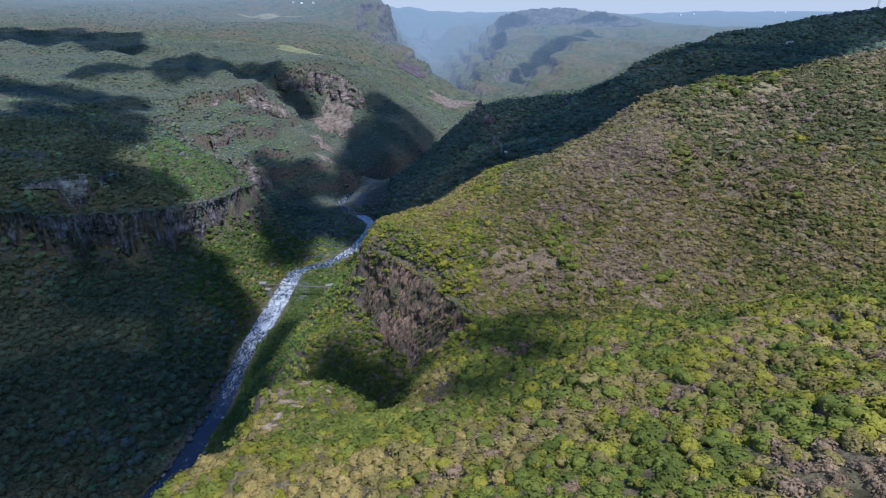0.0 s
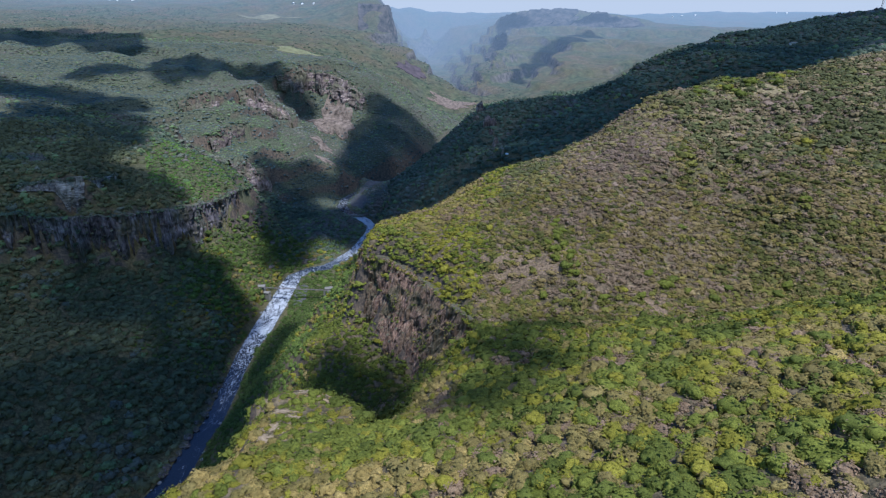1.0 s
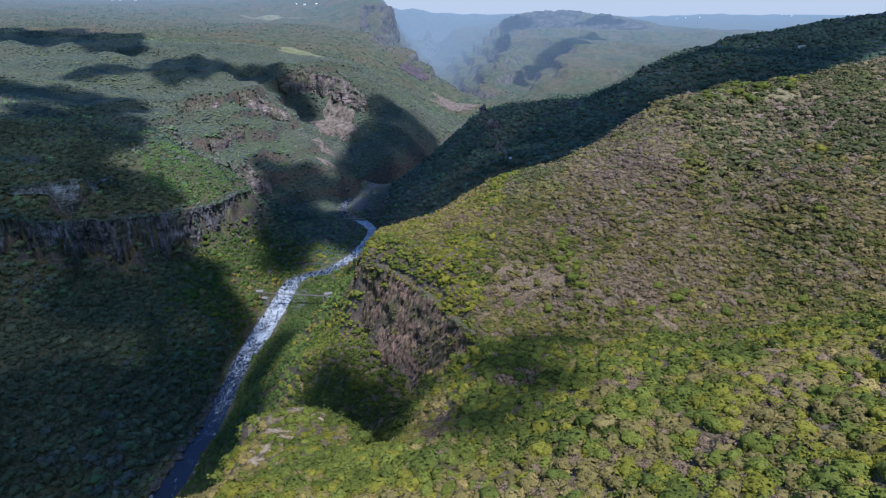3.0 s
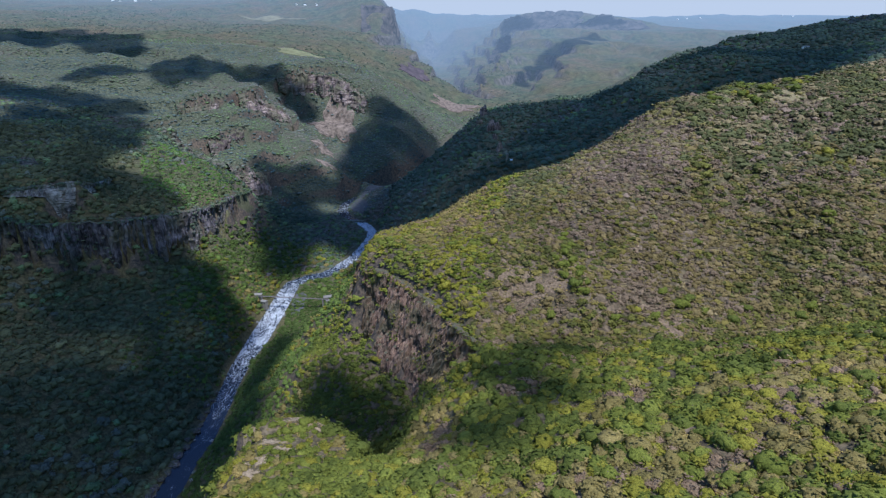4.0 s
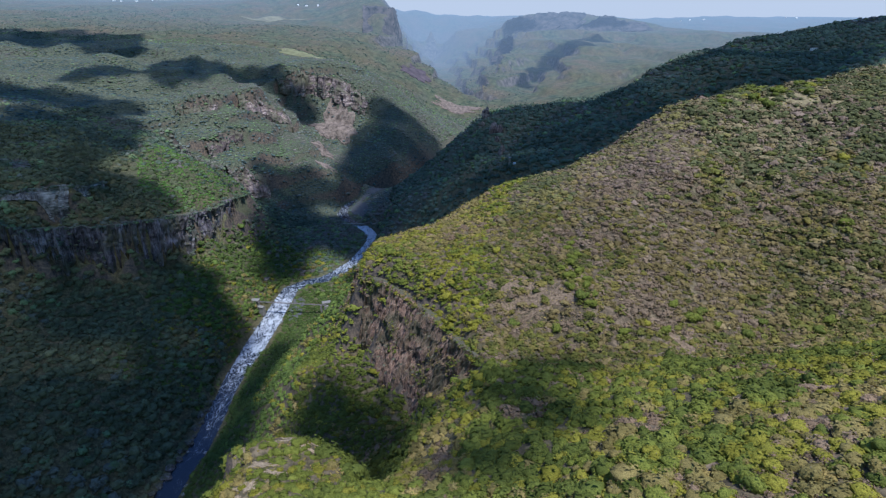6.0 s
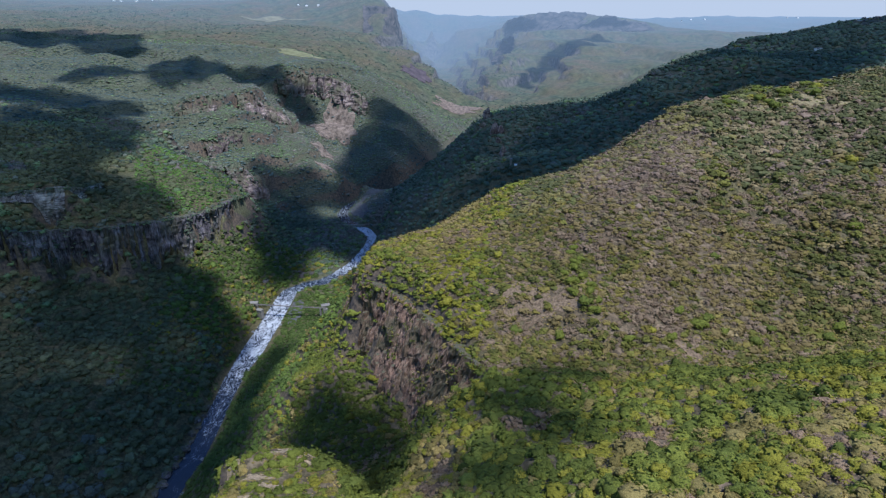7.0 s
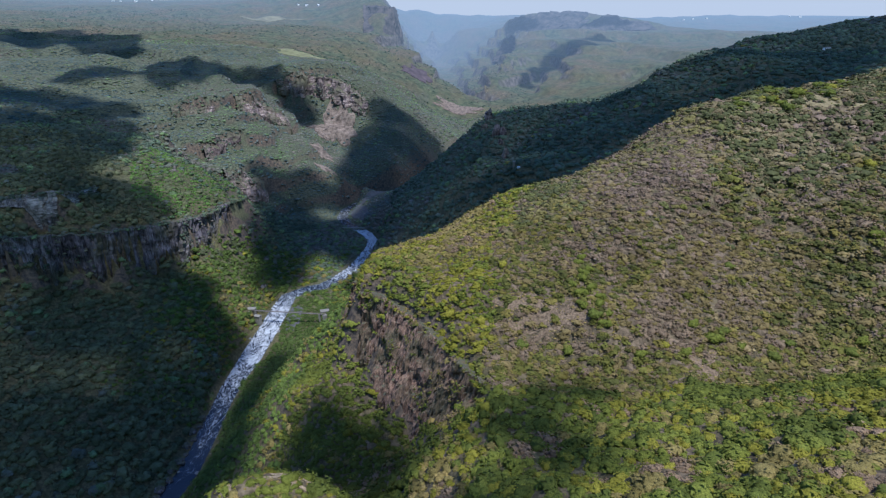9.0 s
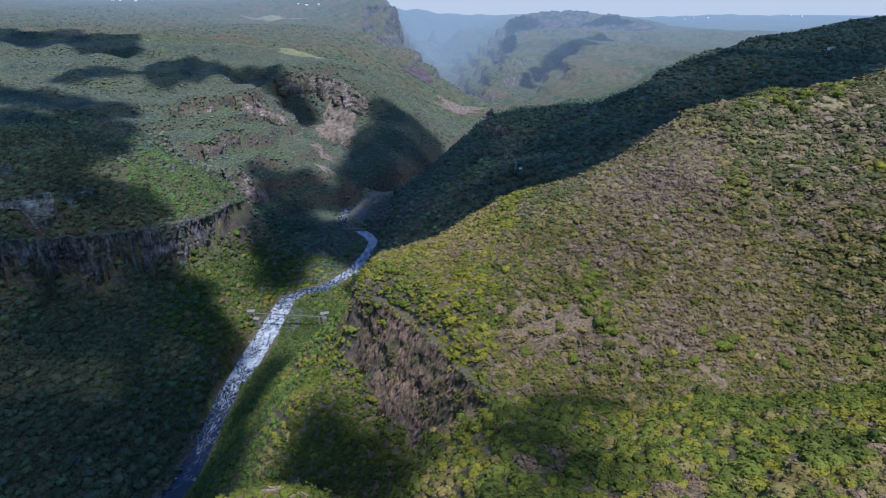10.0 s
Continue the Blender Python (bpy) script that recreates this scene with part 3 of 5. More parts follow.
cliff("right cliff", 0.75, M_ROCK, "dark brown columnar rock cliff below a grassy spur", 0.8)
cliff("left low cliff", 1.5, M_GREY, "long grey basalt cliff under a wooded terrace", 1.1)
cliff("left upper cliff", 2.0, M_LAYERED, "pale layered rock cliff among trees", 0.8)
cliff("mid cliff a", 3.0, M_PALE, "weathered grey rock face on the canyon side", 1.7)
cliff("mid cliff b", 3.0, M_PALE, "pale stepped rock face on the canyon side", 1.7)
cliff("mid cliff c", 3.0, M_PALE, "reddish grey rock face above a gully", 1.7)
cliff("mid cliff d", 3.0, M_PALE, "reddish rock face low on the canyon side", 1.7)
cliff("north cliff", 4.0, M_PALE, "large pale broken cliff under the plateau", 1.8)
cliff("left mesa", 14, m_far, "tall hazy cliff of a distant mesa", 2.5)
cliff("right mesa", 16, m_far, "hazy blue cliff of a distant mesa", 5.0)
cliff("bench cliff", 12, m_far, "hazy cliff of a lower distant bench", 5.0)
cliff("butte", 16, m_far, "dark hazy butte on the skyline", 5.0)

# ---------------------------------------------------------------- plants
def leaf_material(name, dark, light, far=False, grain=2.4):
    soft = grain < 2      # far woods: fine leaves blur together
    m, nt, b = material(name, 0.8)
    b.inputs["Specular IOR Level"].default_value = 0.08
    p = position(nt)
    own = nt.nodes.new("ShaderNodeAttribute")
    own.attribute_name = "tint"
    tone = mix(nt, own.outputs["Fac"], [c * 0.72 for c in dark], [c * 1.16 for c in light])
    leafy = noise_tex(nt, p, grain, 3, 0.75)
    spots = ramp(nt, leafy, (0.33, (0.68, 0.68, 0.68) if soft else (0.50, 0.50, 0.50)), (0.67, (1.30, 1.30, 1.27) if soft else (1.46, 1.46, 1.42)))
    bump(nt, b, leafy, 0.5, 0.5 / grain)
    tone = mix(nt, 1.0, tone, spots, "MULTIPLY")
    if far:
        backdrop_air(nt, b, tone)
    else:
        nt.links.new(tone, b.inputs["Base Color"])
    return m


LEAVES = [
    leaf_material("fresh_green_leaves", (0.107, 0.118, 0.017), (0.147, 0.151, 0.025)),
    leaf_material("yellow_green_leaves", (0.165, 0.148, 0.016), (0.208, 0.180, 0.024)),
    leaf_material("olive_leaves", (0.153, 0.119, 0.034), (0.208, 0.156, 0.051)),
    leaf_material("dry_brown_twigs", (0.172, 0.112, 0.064), (0.238, 0.157, 0.094)),
    leaf_material("deep_green_leaves", (0.072, 0.083, 0.014), (0.104, 0.113, 0.021)),
    leaf_material("straw_grass", (0.243, 0.173, 0.049), (0.313, 0.220, 0.072)),
    leaf_material("yellow_blossom", (0.324, 0.188, 0.012), (0.433, 0.257, 0.016)),
]
HILL_LEAVES = [
    leaf_material("hill_green", (0.107, 0.101, 0.019), (0.148, 0.134, 0.030), grain=1.9),
    leaf_material("hill_yellow_green", (0.150, 0.121, 0.026), (0.195, 0.151, 0.040), grain=1.9),
    leaf_material("hill_olive", (0.152, 0.111, 0.041), (0.210, 0.151, 0.060), grain=1.9),
    leaf_material("hill_dry_twigs", (0.164, 0.111, 0.067), (0.222, 0.152, 0.094), grain=1.9),
    leaf_material("hill_deep_green", (0.075, 0.073, 0.018), (0.107, 0.101, 0.027), grain=1.9),
    leaf_material("hill_straw", (0.214, 0.153, 0.067), (0.273, 0.198, 0.093), grain=1.9),
    LEAVES[6],
]
HIGH_LEAVES = [      # slightly greyer scrub high on the hill, with blue added for distance haze
    leaf_material("high_green", (0.104, 0.104, 0.032), (0.143, 0.137, 0.046), grain=1.9),
    leaf_material("high_yellow_green", (0.146, 0.123, 0.038), (0.190, 0.154, 0.055), grain=1.9),
    leaf_material("high_olive", (0.148, 0.112, 0.056), (0.202, 0.152, 0.078), grain=1.9),
    leaf_material("high_dry_twigs", (0.162, 0.111, 0.077), (0.218, 0.151, 0.106), grain=1.9),
    leaf_material("high_deep_green", (0.071, 0.072, 0.027), (0.101, 0.098, 0.039), grain=1.9),
    leaf_material("high_straw", (0.208, 0.153, 0.077), (0.266, 0.198, 0.105), grain=1.9),
    LEAVES[6],
]
# blue share of the woodland tones is raised in place of distance haze
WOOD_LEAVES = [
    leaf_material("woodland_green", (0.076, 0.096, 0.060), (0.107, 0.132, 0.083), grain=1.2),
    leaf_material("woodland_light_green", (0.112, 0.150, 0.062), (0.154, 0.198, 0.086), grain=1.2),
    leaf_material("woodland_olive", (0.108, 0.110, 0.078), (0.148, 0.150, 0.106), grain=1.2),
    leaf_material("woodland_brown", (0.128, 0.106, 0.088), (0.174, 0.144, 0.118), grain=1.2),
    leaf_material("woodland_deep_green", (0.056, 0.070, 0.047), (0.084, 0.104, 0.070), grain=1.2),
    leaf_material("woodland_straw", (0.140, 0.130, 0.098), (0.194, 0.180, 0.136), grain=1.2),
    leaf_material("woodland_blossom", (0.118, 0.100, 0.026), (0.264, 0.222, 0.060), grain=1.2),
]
NORTH_LEAVES = list(WOOD_LEAVES)      # far canyon side: three tones shifted bluer to stand in for haze
NORTH_LEAVES[0] = leaf_material("hazed_green_leaves", (0.074, 0.096, 0.084), (0.104, 0.131, 0.114), grain=1.2)
NORTH_LEAVES[2] = leaf_material("hazed_olive_leaves", (0.106, 0.114, 0.100), (0.146, 0.154, 0.134), grain=1.2)
NORTH_LEAVES[4] = leaf_material("hazed_deep_green_leaves", (0.052, 0.070, 0.064), (0.078, 0.102, 0.092), grain=1.2)
# slope tones keep extra blue, painting in the left bank's shade
SLOPE_LEAVES = list(WOOD_LEAVES)
SLOPE_LEAVES[0] = leaf_material("slope_green", (0.084, 0.090, 0.042), (0.140, 0.139, 0.066), grain=1.7)
SLOPE_LEAVES[4] = leaf_material("slope_deep_green", (0.067, 0.072, 0.036), (0.110, 0.114, 0.057), grain=1.7)
TERRACE_LEAVES = list(SLOPE_LEAVES)
TERRACE_LEAVES[1] = leaf_material("terrace_green", (0.072, 0.120, 0.024), (0.124, 0.192, 0.044), grain=1.5)
BANK_LEAVES = list(LEAVES)      # fresher green by the water
BANK_LEAVES[0] = leaf_material("bank_green", (0.086, 0.116, 0.022), (0.122, 0.152, 0.032))
BANK_LEAVES[4] = leaf_material("bank_deep_green", (0.058, 0.080, 0.018), (0.088, 0.112, 0.027))
FAR_LEAVES = [leaf_material("distant_leaves", (0.051, 0.068, 0.044), (0.077, 0.095, 0.059), True),
              leaf_material("distant_olive_leaves", (0.099, 0.094, 0.068), (0.138, 0.124, 0.090), True)]
GREEN, YELLOW, OLIVE, DRY, DEEP, STRAW, BLOOM = range(7)


def crown_mesh(r, lobes, tufts, leaf=0.06, points=60, open_=0.0, core=0.94):
    """A crown about 1 m across, standing on z = 0: rounded lobes grown together, with loose leaf tufts over them."""
    way = r.normal(size=(lobes, 3))
    way[:, 2] = np.abs(way[:, 2]) * 0.9 + 0.15
    way /= np.linalg.norm(way, axis=1)[:, None]
    middle, swell = way * r.uniform(0.20, 0.36, (lobes, 1)), r.uniform(0.14, 0.26, lobes)
    wide = np.array((r.uniform(0.85, 1.2), r.uniform(0.85, 1.2), r.uniform(0.78, 1.0)))

    def reach(d):
        """How far the crown goes in a direction: to the outermost of its lobes."""
        along = d @ middle.T
        under = along ** 2 - (middle ** 2).sum(1) + swell ** 2
        return np.maximum(np.where(under > 0, along + np.sqrt(np.maximum(under, 0)), 0).max(1), 0.27)

    k = np.arange(points)
    z = 1 - 1.25 * (k + 0.5) / points
    d = np.c_[np.sqrt(np.maximum(1 - z * z, 0))[:, None] * np.c_[np.cos(k * 2.39996), np.sin(k * 2.39996)], z]
    d += r.normal(0, 0.35 / math.sqrt(points), d.shape)
    d /= np.linalg.norm(d, axis=1)[:, None]
    bm = bmesh.new()
    for c in d:
        bm.verts.new(c)
    bmesh.ops.convex_hull(bm, input=bm.verts[:])
    bm.verts.index_update()
    bm.normal_update()
    keep = np.array([[v.index for v in f.verts] for f in bm.faces if f.normal.z > -0.9])
    d = np.array([v.co[:] for v in bm.verts])
    bm.free()
    p = d * (reach(d) * r.uniform(0.82, 1.08, len(d)))[:, None] * (core - open_) * wide
    p[:, 2] = np.maximum(p[:, 2], -0.06)
    d = r.normal(size=(tufts, 3))
    d[:, 2] = np.abs(d[:, 2]) + 0.02
    d /= np.linalg.norm(d, axis=1)[:, None]
    c = d * (reach(d) * r.uniform(0.90, 1.09, tufts) * (1 - open_ * r.uniform(0, 1, tufts)))[:, None] * wide
    n = d + np.array((0, 0, 0.25)) + r.normal(0, 0.38, (tufts, 3))
    n /= np.linalg.norm(n, axis=1)[:, None]
    u = np.cross(n, r.normal(size=(tufts, 3)))
    u /= np.linalg.norm(u, axis=1)[:, None]
    w, size = np.cross(n, u), leaf * r.uniform(0.6, 1.4, (tufts, 1))
    tri = np.stack([c - u * size, c + (u * 0.7 - w * 0.6) * size, c + (u * 0.2 + w) * size], 1).reshape(-1, 3)
    v = np.vstack([p, tri])
    f = np.vstack([keep, np.arange(3 * tufts).reshape(-1, 3) + len(p)])
    used, back = np.unique(f, return_inverse=True)
    return v[used], back.reshape(f.shape)


def tint(ob, values):
    """How light each leaf of a plant is, from 0 to 1."""
    ob.data.attributes.new("tint", "FLOAT", "POINT").data.foreach_set("value", np.clip(values, 0, 1).astype(np.float32))


def slope_at(x, y):
    h = 3.0
    return np.hypot(height(x + h, y) - height(x - h, y), height(x, y + h) - height(x, y - h)) / (2 * h)


BARE = []       # open patches: x, y, half sizes


def open_ground(x, y):
    """1 where an open patch leaves the ground bare."""
    k = np.zeros(len(x))
    for bx, by, rx, ry in BARE:
        k = np.maximum(k, 1 - smooth(np.hypot((x - bx) / rx, (y - by) / ry) + 0.45 * value_noise(x, y, 9), 0.35, 1.25))
    return k


def places(r, x0, x1, y0, y1, spacing, steep=1.6):
    """Scattered places in a stretch of the plan, about one to each square of that spacing."""
    nx, ny = int((x1 - x0) / spacing), int((y1 - y0) / spacing)
    gx, gy = np.meshgrid(np.arange(nx), np.arange(ny))
    x = x0 + (gx.ravel() + r.uniform(-0.2, 1.2, nx * ny)) * spacing
    y = y0 + (gy.ravel() + r.uniform(-0.2, 1.2, nx * ny)) * spacing
    keep = (slope_at(x, y) < steep) & (river_distance(x, y) > 15 + 4 * value_noise(x, y, 14))
    for name, _ in CLIFFS:
        keep &= cliff_band(name, x, y) > {"right cliff": 0.5, "left upper cliff": 0.99}.get(name, 0.45 if name in SHEER else 0.8)
    keep &= r.random(len(x)) > open_ground(x, y) * np.where(y < 620, 0.68, 0.85)
    return x[keep], y[keep]


def species(r, x, y, shares, patch=38, mixed=0.25):
    """A kind of plant for each place, in drifts."""
    k = 0.72 * value_noise(x, y, patch) + 0.36 * value_noise(x + 99, y, patch / 3) + r.normal(0, mixed, len(x))
    order = [DEEP, GREEN, YELLOW, OLIVE, STRAW, DRY, BLOOM]
    ranks = np.argsort(np.argsort(k)) / len(k)
    edge = np.cumsum([shares.get(o, 0) for o in order])
    return np.array(order)[np.clip(np.searchsorted(edge / edge[-1], ranks), 0, 6)]


DRIFTS = [(101, 323, 11, 12, DRY), (118, 326, 8, 14, DRY), (72, 206, 9, 8, DRY), (105, 170, 11, 9, DRY), (118, 182, 10, 7, DRY), (91, 153, 8, 6, DRY), (33, 242, 9, 9, DRY), (72, 146, 9, 6, DRY), (143, 423, 26, 32, DRY), (213, 425, 29, 25, DRY), (79, 381, 28, 13, DRY), (251, 410, 21, 29, DRY), (32, 187, 14, 20, DEEP), (18, 220, 10, 22, DEEP), (60, 282, 17, 12, DEEP), (122, 217, 17, 10, DEEP), (311, 493, 23, 28, DEEP), (262, 450, 12, 20, DEEP), (40, 312, 34, 11, YELLOW), (14, 330, 16, 16, YELLOW), (92, 308, 34, 10, GREEN), (155, 314, 36, 11, GREEN), (225, 318, 30, 12, DEEP), (75, 345, 7, 26, GREEN), (91, 140, 6, 6, GREEN), (138, 330, 7, 7, GREEN), (109, 305, 12, 6, GREEN), (96, 171, 6, 5, YELLOW), (150, 238, 15, 23, YELLOW), (179, 519, 13, 45, YELLOW), (55, 435, 22, 16, YELLOW), (272, 438, 11, 13, YELLOW), (1, 362, 18, 20, YELLOW), (338, 440, 34, 42, DEEP), (300, 455, 20, 22, DEEP), (240, 362, 20, 14, DEEP), (330, 382, 25, 18, DRY)]      # stands of one kind, some DEEP ones partly painted shade: x, y, half sizes


def drifts(r, x, y, kinds):
    for dx, dy, rx, ry, kind in DRIFTS:
        k = np.hypot((x - dx) / rx, (y - dy) / ry) + 0.45 * value_noise(x, y, 11) + r.normal(0, 0.12, len(x))
        kinds = np.where((k < 1) & (r.random(len(x)) < 0.6), kind, kinds)
    return kinds


def planted(name, r, x, y, size, kinds, shapes, twigs, label, category="shrubs", z=None, leaves=None, flat=1.0):
    """One mesh of many plants."""
    V, F, MI, T, base = [], [], [], [], 0
    own = np.clip(r.normal(0.5, 0.18, len(x)) + 0.20 * value_noise(x + 31, y, 95) + 0.14 * value_noise(x, y + 57, 33), 0, 1)
    pick = r.integers(0, len(shapes), len(x))
    turn, z = r.uniform(0, 6.283, len(x)), height(x, y) if z is None else z
    leaves, size = leaves or LEAVES, size * 1.16
    tall = r.uniform(0.65, 1.05, len(x)) * flat
    for dry in (False, True):
        forms = twigs if dry else shapes
        if not forms:
            continue
        for s, (v, f) in enumerate(forms):
            sel = np.nonzero((pick % len(forms) == s) & ((kinds == DRY) == dry if twigs else np.full(len(x), not dry)))[0]
            if not len(sel):
                continue
            c, sn, sz = np.cos(turn[sel])[:, None], np.sin(turn[sel])[:, None], size[sel][:, None]
            px = (v[None, :, 0] * c - v[None, :, 1] * sn) * sz + x[sel][:, None]
            py = (v[None, :, 0] * sn + v[None, :, 1] * c) * sz + y[sel][:, None]
            pz = v[None, :, 2] * sz * tall[sel][:, None] + z[sel][:, None] - 0.07 * sz
            V.append(np.stack([px, py, pz], 2).reshape(-1, 3))
            F.append((f[None] + (np.arange(len(sel)) * len(v))[:, None, None]).reshape(-1, 3) + base)
            MI.append(np.repeat(kinds[sel], len(f)))
            T.append((own[sel][:, None] + r.normal(0, 0.07, (1, len(v)))).ravel())
            base += len(sel) * len(v)
    ob = mesh_object(name, np.vstack(V), np.vstack(F), leaves[0], True)
    tint(ob, np.concatenate(T))
    for m in leaves[1:]:
        ob.data.materials.append(m)
    ob.data.polygons.foreach_set("material_index", np.concatenate(MI).astype(np.int32))
    return tagged(ob, label, category, kind="stuff")


r = np.random.default_rng(11)
BARE += [(56, 334, 24, 13), (33, 346, 15, 12), (128, 312, 11, 8), (277, 523, 34, 15), (236, 530, 20, 9), (-74, 256, 9, 4), (-97, 250, 4, 5), (-85, 240, 8, 4), (-76, 233, 6, 3), (-83, 222, 7, 6), (-66, 235, 4, 3), (-62, 257, 6, 3), (-86, 214, 5, 4), (-52, 238, 4, 3), (-268, 1352, 38, 34), (-262, 1185, 16, 10), (-412, 1668, 68, 44), (0, 1785, 78, 27), (-730, 2530, 115, 40), (-172, 1050, 16, 36), (-140, 1118, 16, 38), (306, 515, 13, 9), (-250, 1134, 15, 7)]
SHAPES_NEAR = [crown_mesh(r, int(r.integers(4, 9)), 84, 0.064, 42) for _ in range(14)]
SHAPES_CREST = [crown_mesh(r, int(r.integers(4, 8)), 62, 0.070, 30, 0.0, 0.90) for _ in range(12)]
SHAPES_MID = [crown_mesh(r, int(r.integers(3, 7)), 29, 0.094, 17, 0.0, 0.85) for _ in range(14)]
SHAPES_TREE = [crown_mesh(r, int(r.integers(4, 8)), 32, 0.092, 20, 0.0, 0.88) for _ in range(12)]
SHAPES_FAR = [crown_mesh(r, 4, 18, 0.115, 13, 0.0, 0.84) for _ in range(12)]
SHAPES_SCRUB = [crown_mesh(r, 4, 4, 0.11, 12, 0.0, 0.96) for _ in range(8)]
SHAPES_WOOD = [crown_mesh(r, 4, 6, 0.11, 15, 0.0, 0.96) for _ in range(8)]
TWIGS_NEAR = [crown_mesh(r, 6, 120, 0.048, 34, 0.22) for _ in range(6)]
TWIGS_MID = [crown_mesh(r, 5, 40, 0.075, 16, 0.16) for _ in range(6)]
TWIGS_FAR = [crown_mesh(r, 4, 24, 0.090, 12, 0.14) for _ in range(6)]

NEAR_MIX = {DEEP: 0.08, GREEN: 0.21, YELLOW: 0.20, OLIVE: 0.32, STRAW: 0.03, DRY: 0.16}
CREST_MIX = {DEEP: 0.20, GREEN: 0.40, YELLOW: 0.20, OLIVE: 0.15, DRY: 0.05}
HILL_MIX = {DEEP: 0.12, GREEN: 0.07, YELLOW: 0.09, OLIVE: 0.38, STRAW: 0.03, DRY: 0.31}
SPUR_MIX = {DEEP: 0.05, GREEN: 0.33, YELLOW: 0.20, OLIVE: 0.30, STRAW: 0.05, DRY: 0.07}
OUTCROP_MIX = {DEEP: 0.04, GREEN: 0.38, YELLOW: 0.26, OLIVE: 0.20, STRAW: 0.12}
WOOD_MIX = {DEEP: 0.38, GREEN: 0.42, YELLOW: 0.06, OLIVE: 0.12, DRY: 0.02, BLOOM: 0.003}
FAR_MIX = {DEEP: 0.24, GREEN: 0.28, YELLOW: 0.18, OLIVE: 0.19, STRAW: 0.05, DRY: 0.10}


def sizes(r, n, low, high):
    return low + (high - low) * r.random(n) ** 2.2


# near slope and outcrop
x, y = places(r, -115, 250, 76, 292, 3.7, 3.5)
seen = np.abs(x - 15) < 0.80 * y + 55
x, y = x[seen], y[seen]
kinds = np.where(x + 12 * value_noise(x, y, 26) < -5, species(r, x, y, OUTCROP_MIX, 30), species(r, x, y, NEAR_MIX, 30, 0.28))
crest_side = (y + 14 * value_noise(x, y, 30) > 212) & (x > 0)
kinds = np.where(crest_side, species(r, x, y, CREST_MIX, 30, 0.36), kinds)
kinds = drifts(r, x, y, kinds)
low = (height(x, y) < 150 + 8 * value_noise(x, y, 20)) & (x < 10)
kinds = np.where(low, np.where(r.random(len(x)) < 0.75, DEEP, GREEN), kinds)
size = sizes(r, len(x), 5.3, 10.2) * np.where(low, 1.15, 1.0) * np.where(kinds == DEEP, 1.15, 1.0) * np.where((x < -20) & (y > 195) & ~low, 0.8, 1.0)
close = y < 222
planted("shrubs_near_slope", r, x[close], y[close], size[close], kinds[close], SHAPES_NEAR, TWIGS_NEAR, flat=0.95, label="dense green and brown scrub on the near slope")
planted("shrubs_near_crest", r, x[~close], y[~close], size[~close], kinds[~close], SHAPES_CREST, TWIGS_MID, flat=0.95, label="dense green scrub on the crest of the near slope")
x, y = places(r, -115, 190, -75, 80, 6.5, 2.4)
planted("shrubs_upper_slope", r, x, y, sizes(r, len(x), 6, 10), species(r, x, y, NEAR_MIX, 40), SHAPES_MID, TWIGS_MID, "dense scrub on the slope above the canyon")
# low dry plants that dot the bare soil
x, y = places(r, 20, 150, 300, 365, 0.95)
keep = open_ground(x, y) > 0.12
x, y = x[keep], y[keep]
planted("shrubs_bare_soil", r, x, y, sizes(r, len(x), 0.8, 2.4), species(r, x, y, {GREEN: 0.10, OLIVE: 0.28, STRAW: 0.24, DRY: 0.38}, 12, 0.5), SHAPES_FAR, TWIGS_FAR, "low dry plants dotting the bare soil", flat=0.8)
x, y = places(r, -106, -40, 204, 268, 1.5, 4.0)
keep = (open_ground(x, y) > 0.05) | (r.random(len(x)) < 0.2)
x, y = x[keep], y[keep]
planted("shrubs_outcrop", r, x, y, sizes(r, len(x), 0.8, 2.6), species(r, x, y, {GREEN: 0.18, YELLOW: 0.17, OLIVE: 0.20, STRAW: 0.45}, 12, 0.5), SHAPES_MID, (), "straw and green tufts between the outcrop's bare rocks", flat=0.85)
x, y = places(r, 205, 330, 500, 560, 2.8)
keep = open_ground(x, y) > 0.2
x, y = x[keep], y[keep]
planted("shrubs_dry_grass", r, x, y, sizes(r, len(x), 1.0, 3.4), species(r, x, y, {GREEN: 0.3, OLIVE: 0.3, YELLOW: 0.2, STRAW: 0.2}, 12, 0.5), SHAPES_MID, (), "green plants scattered over the dry grass", flat=0.9)
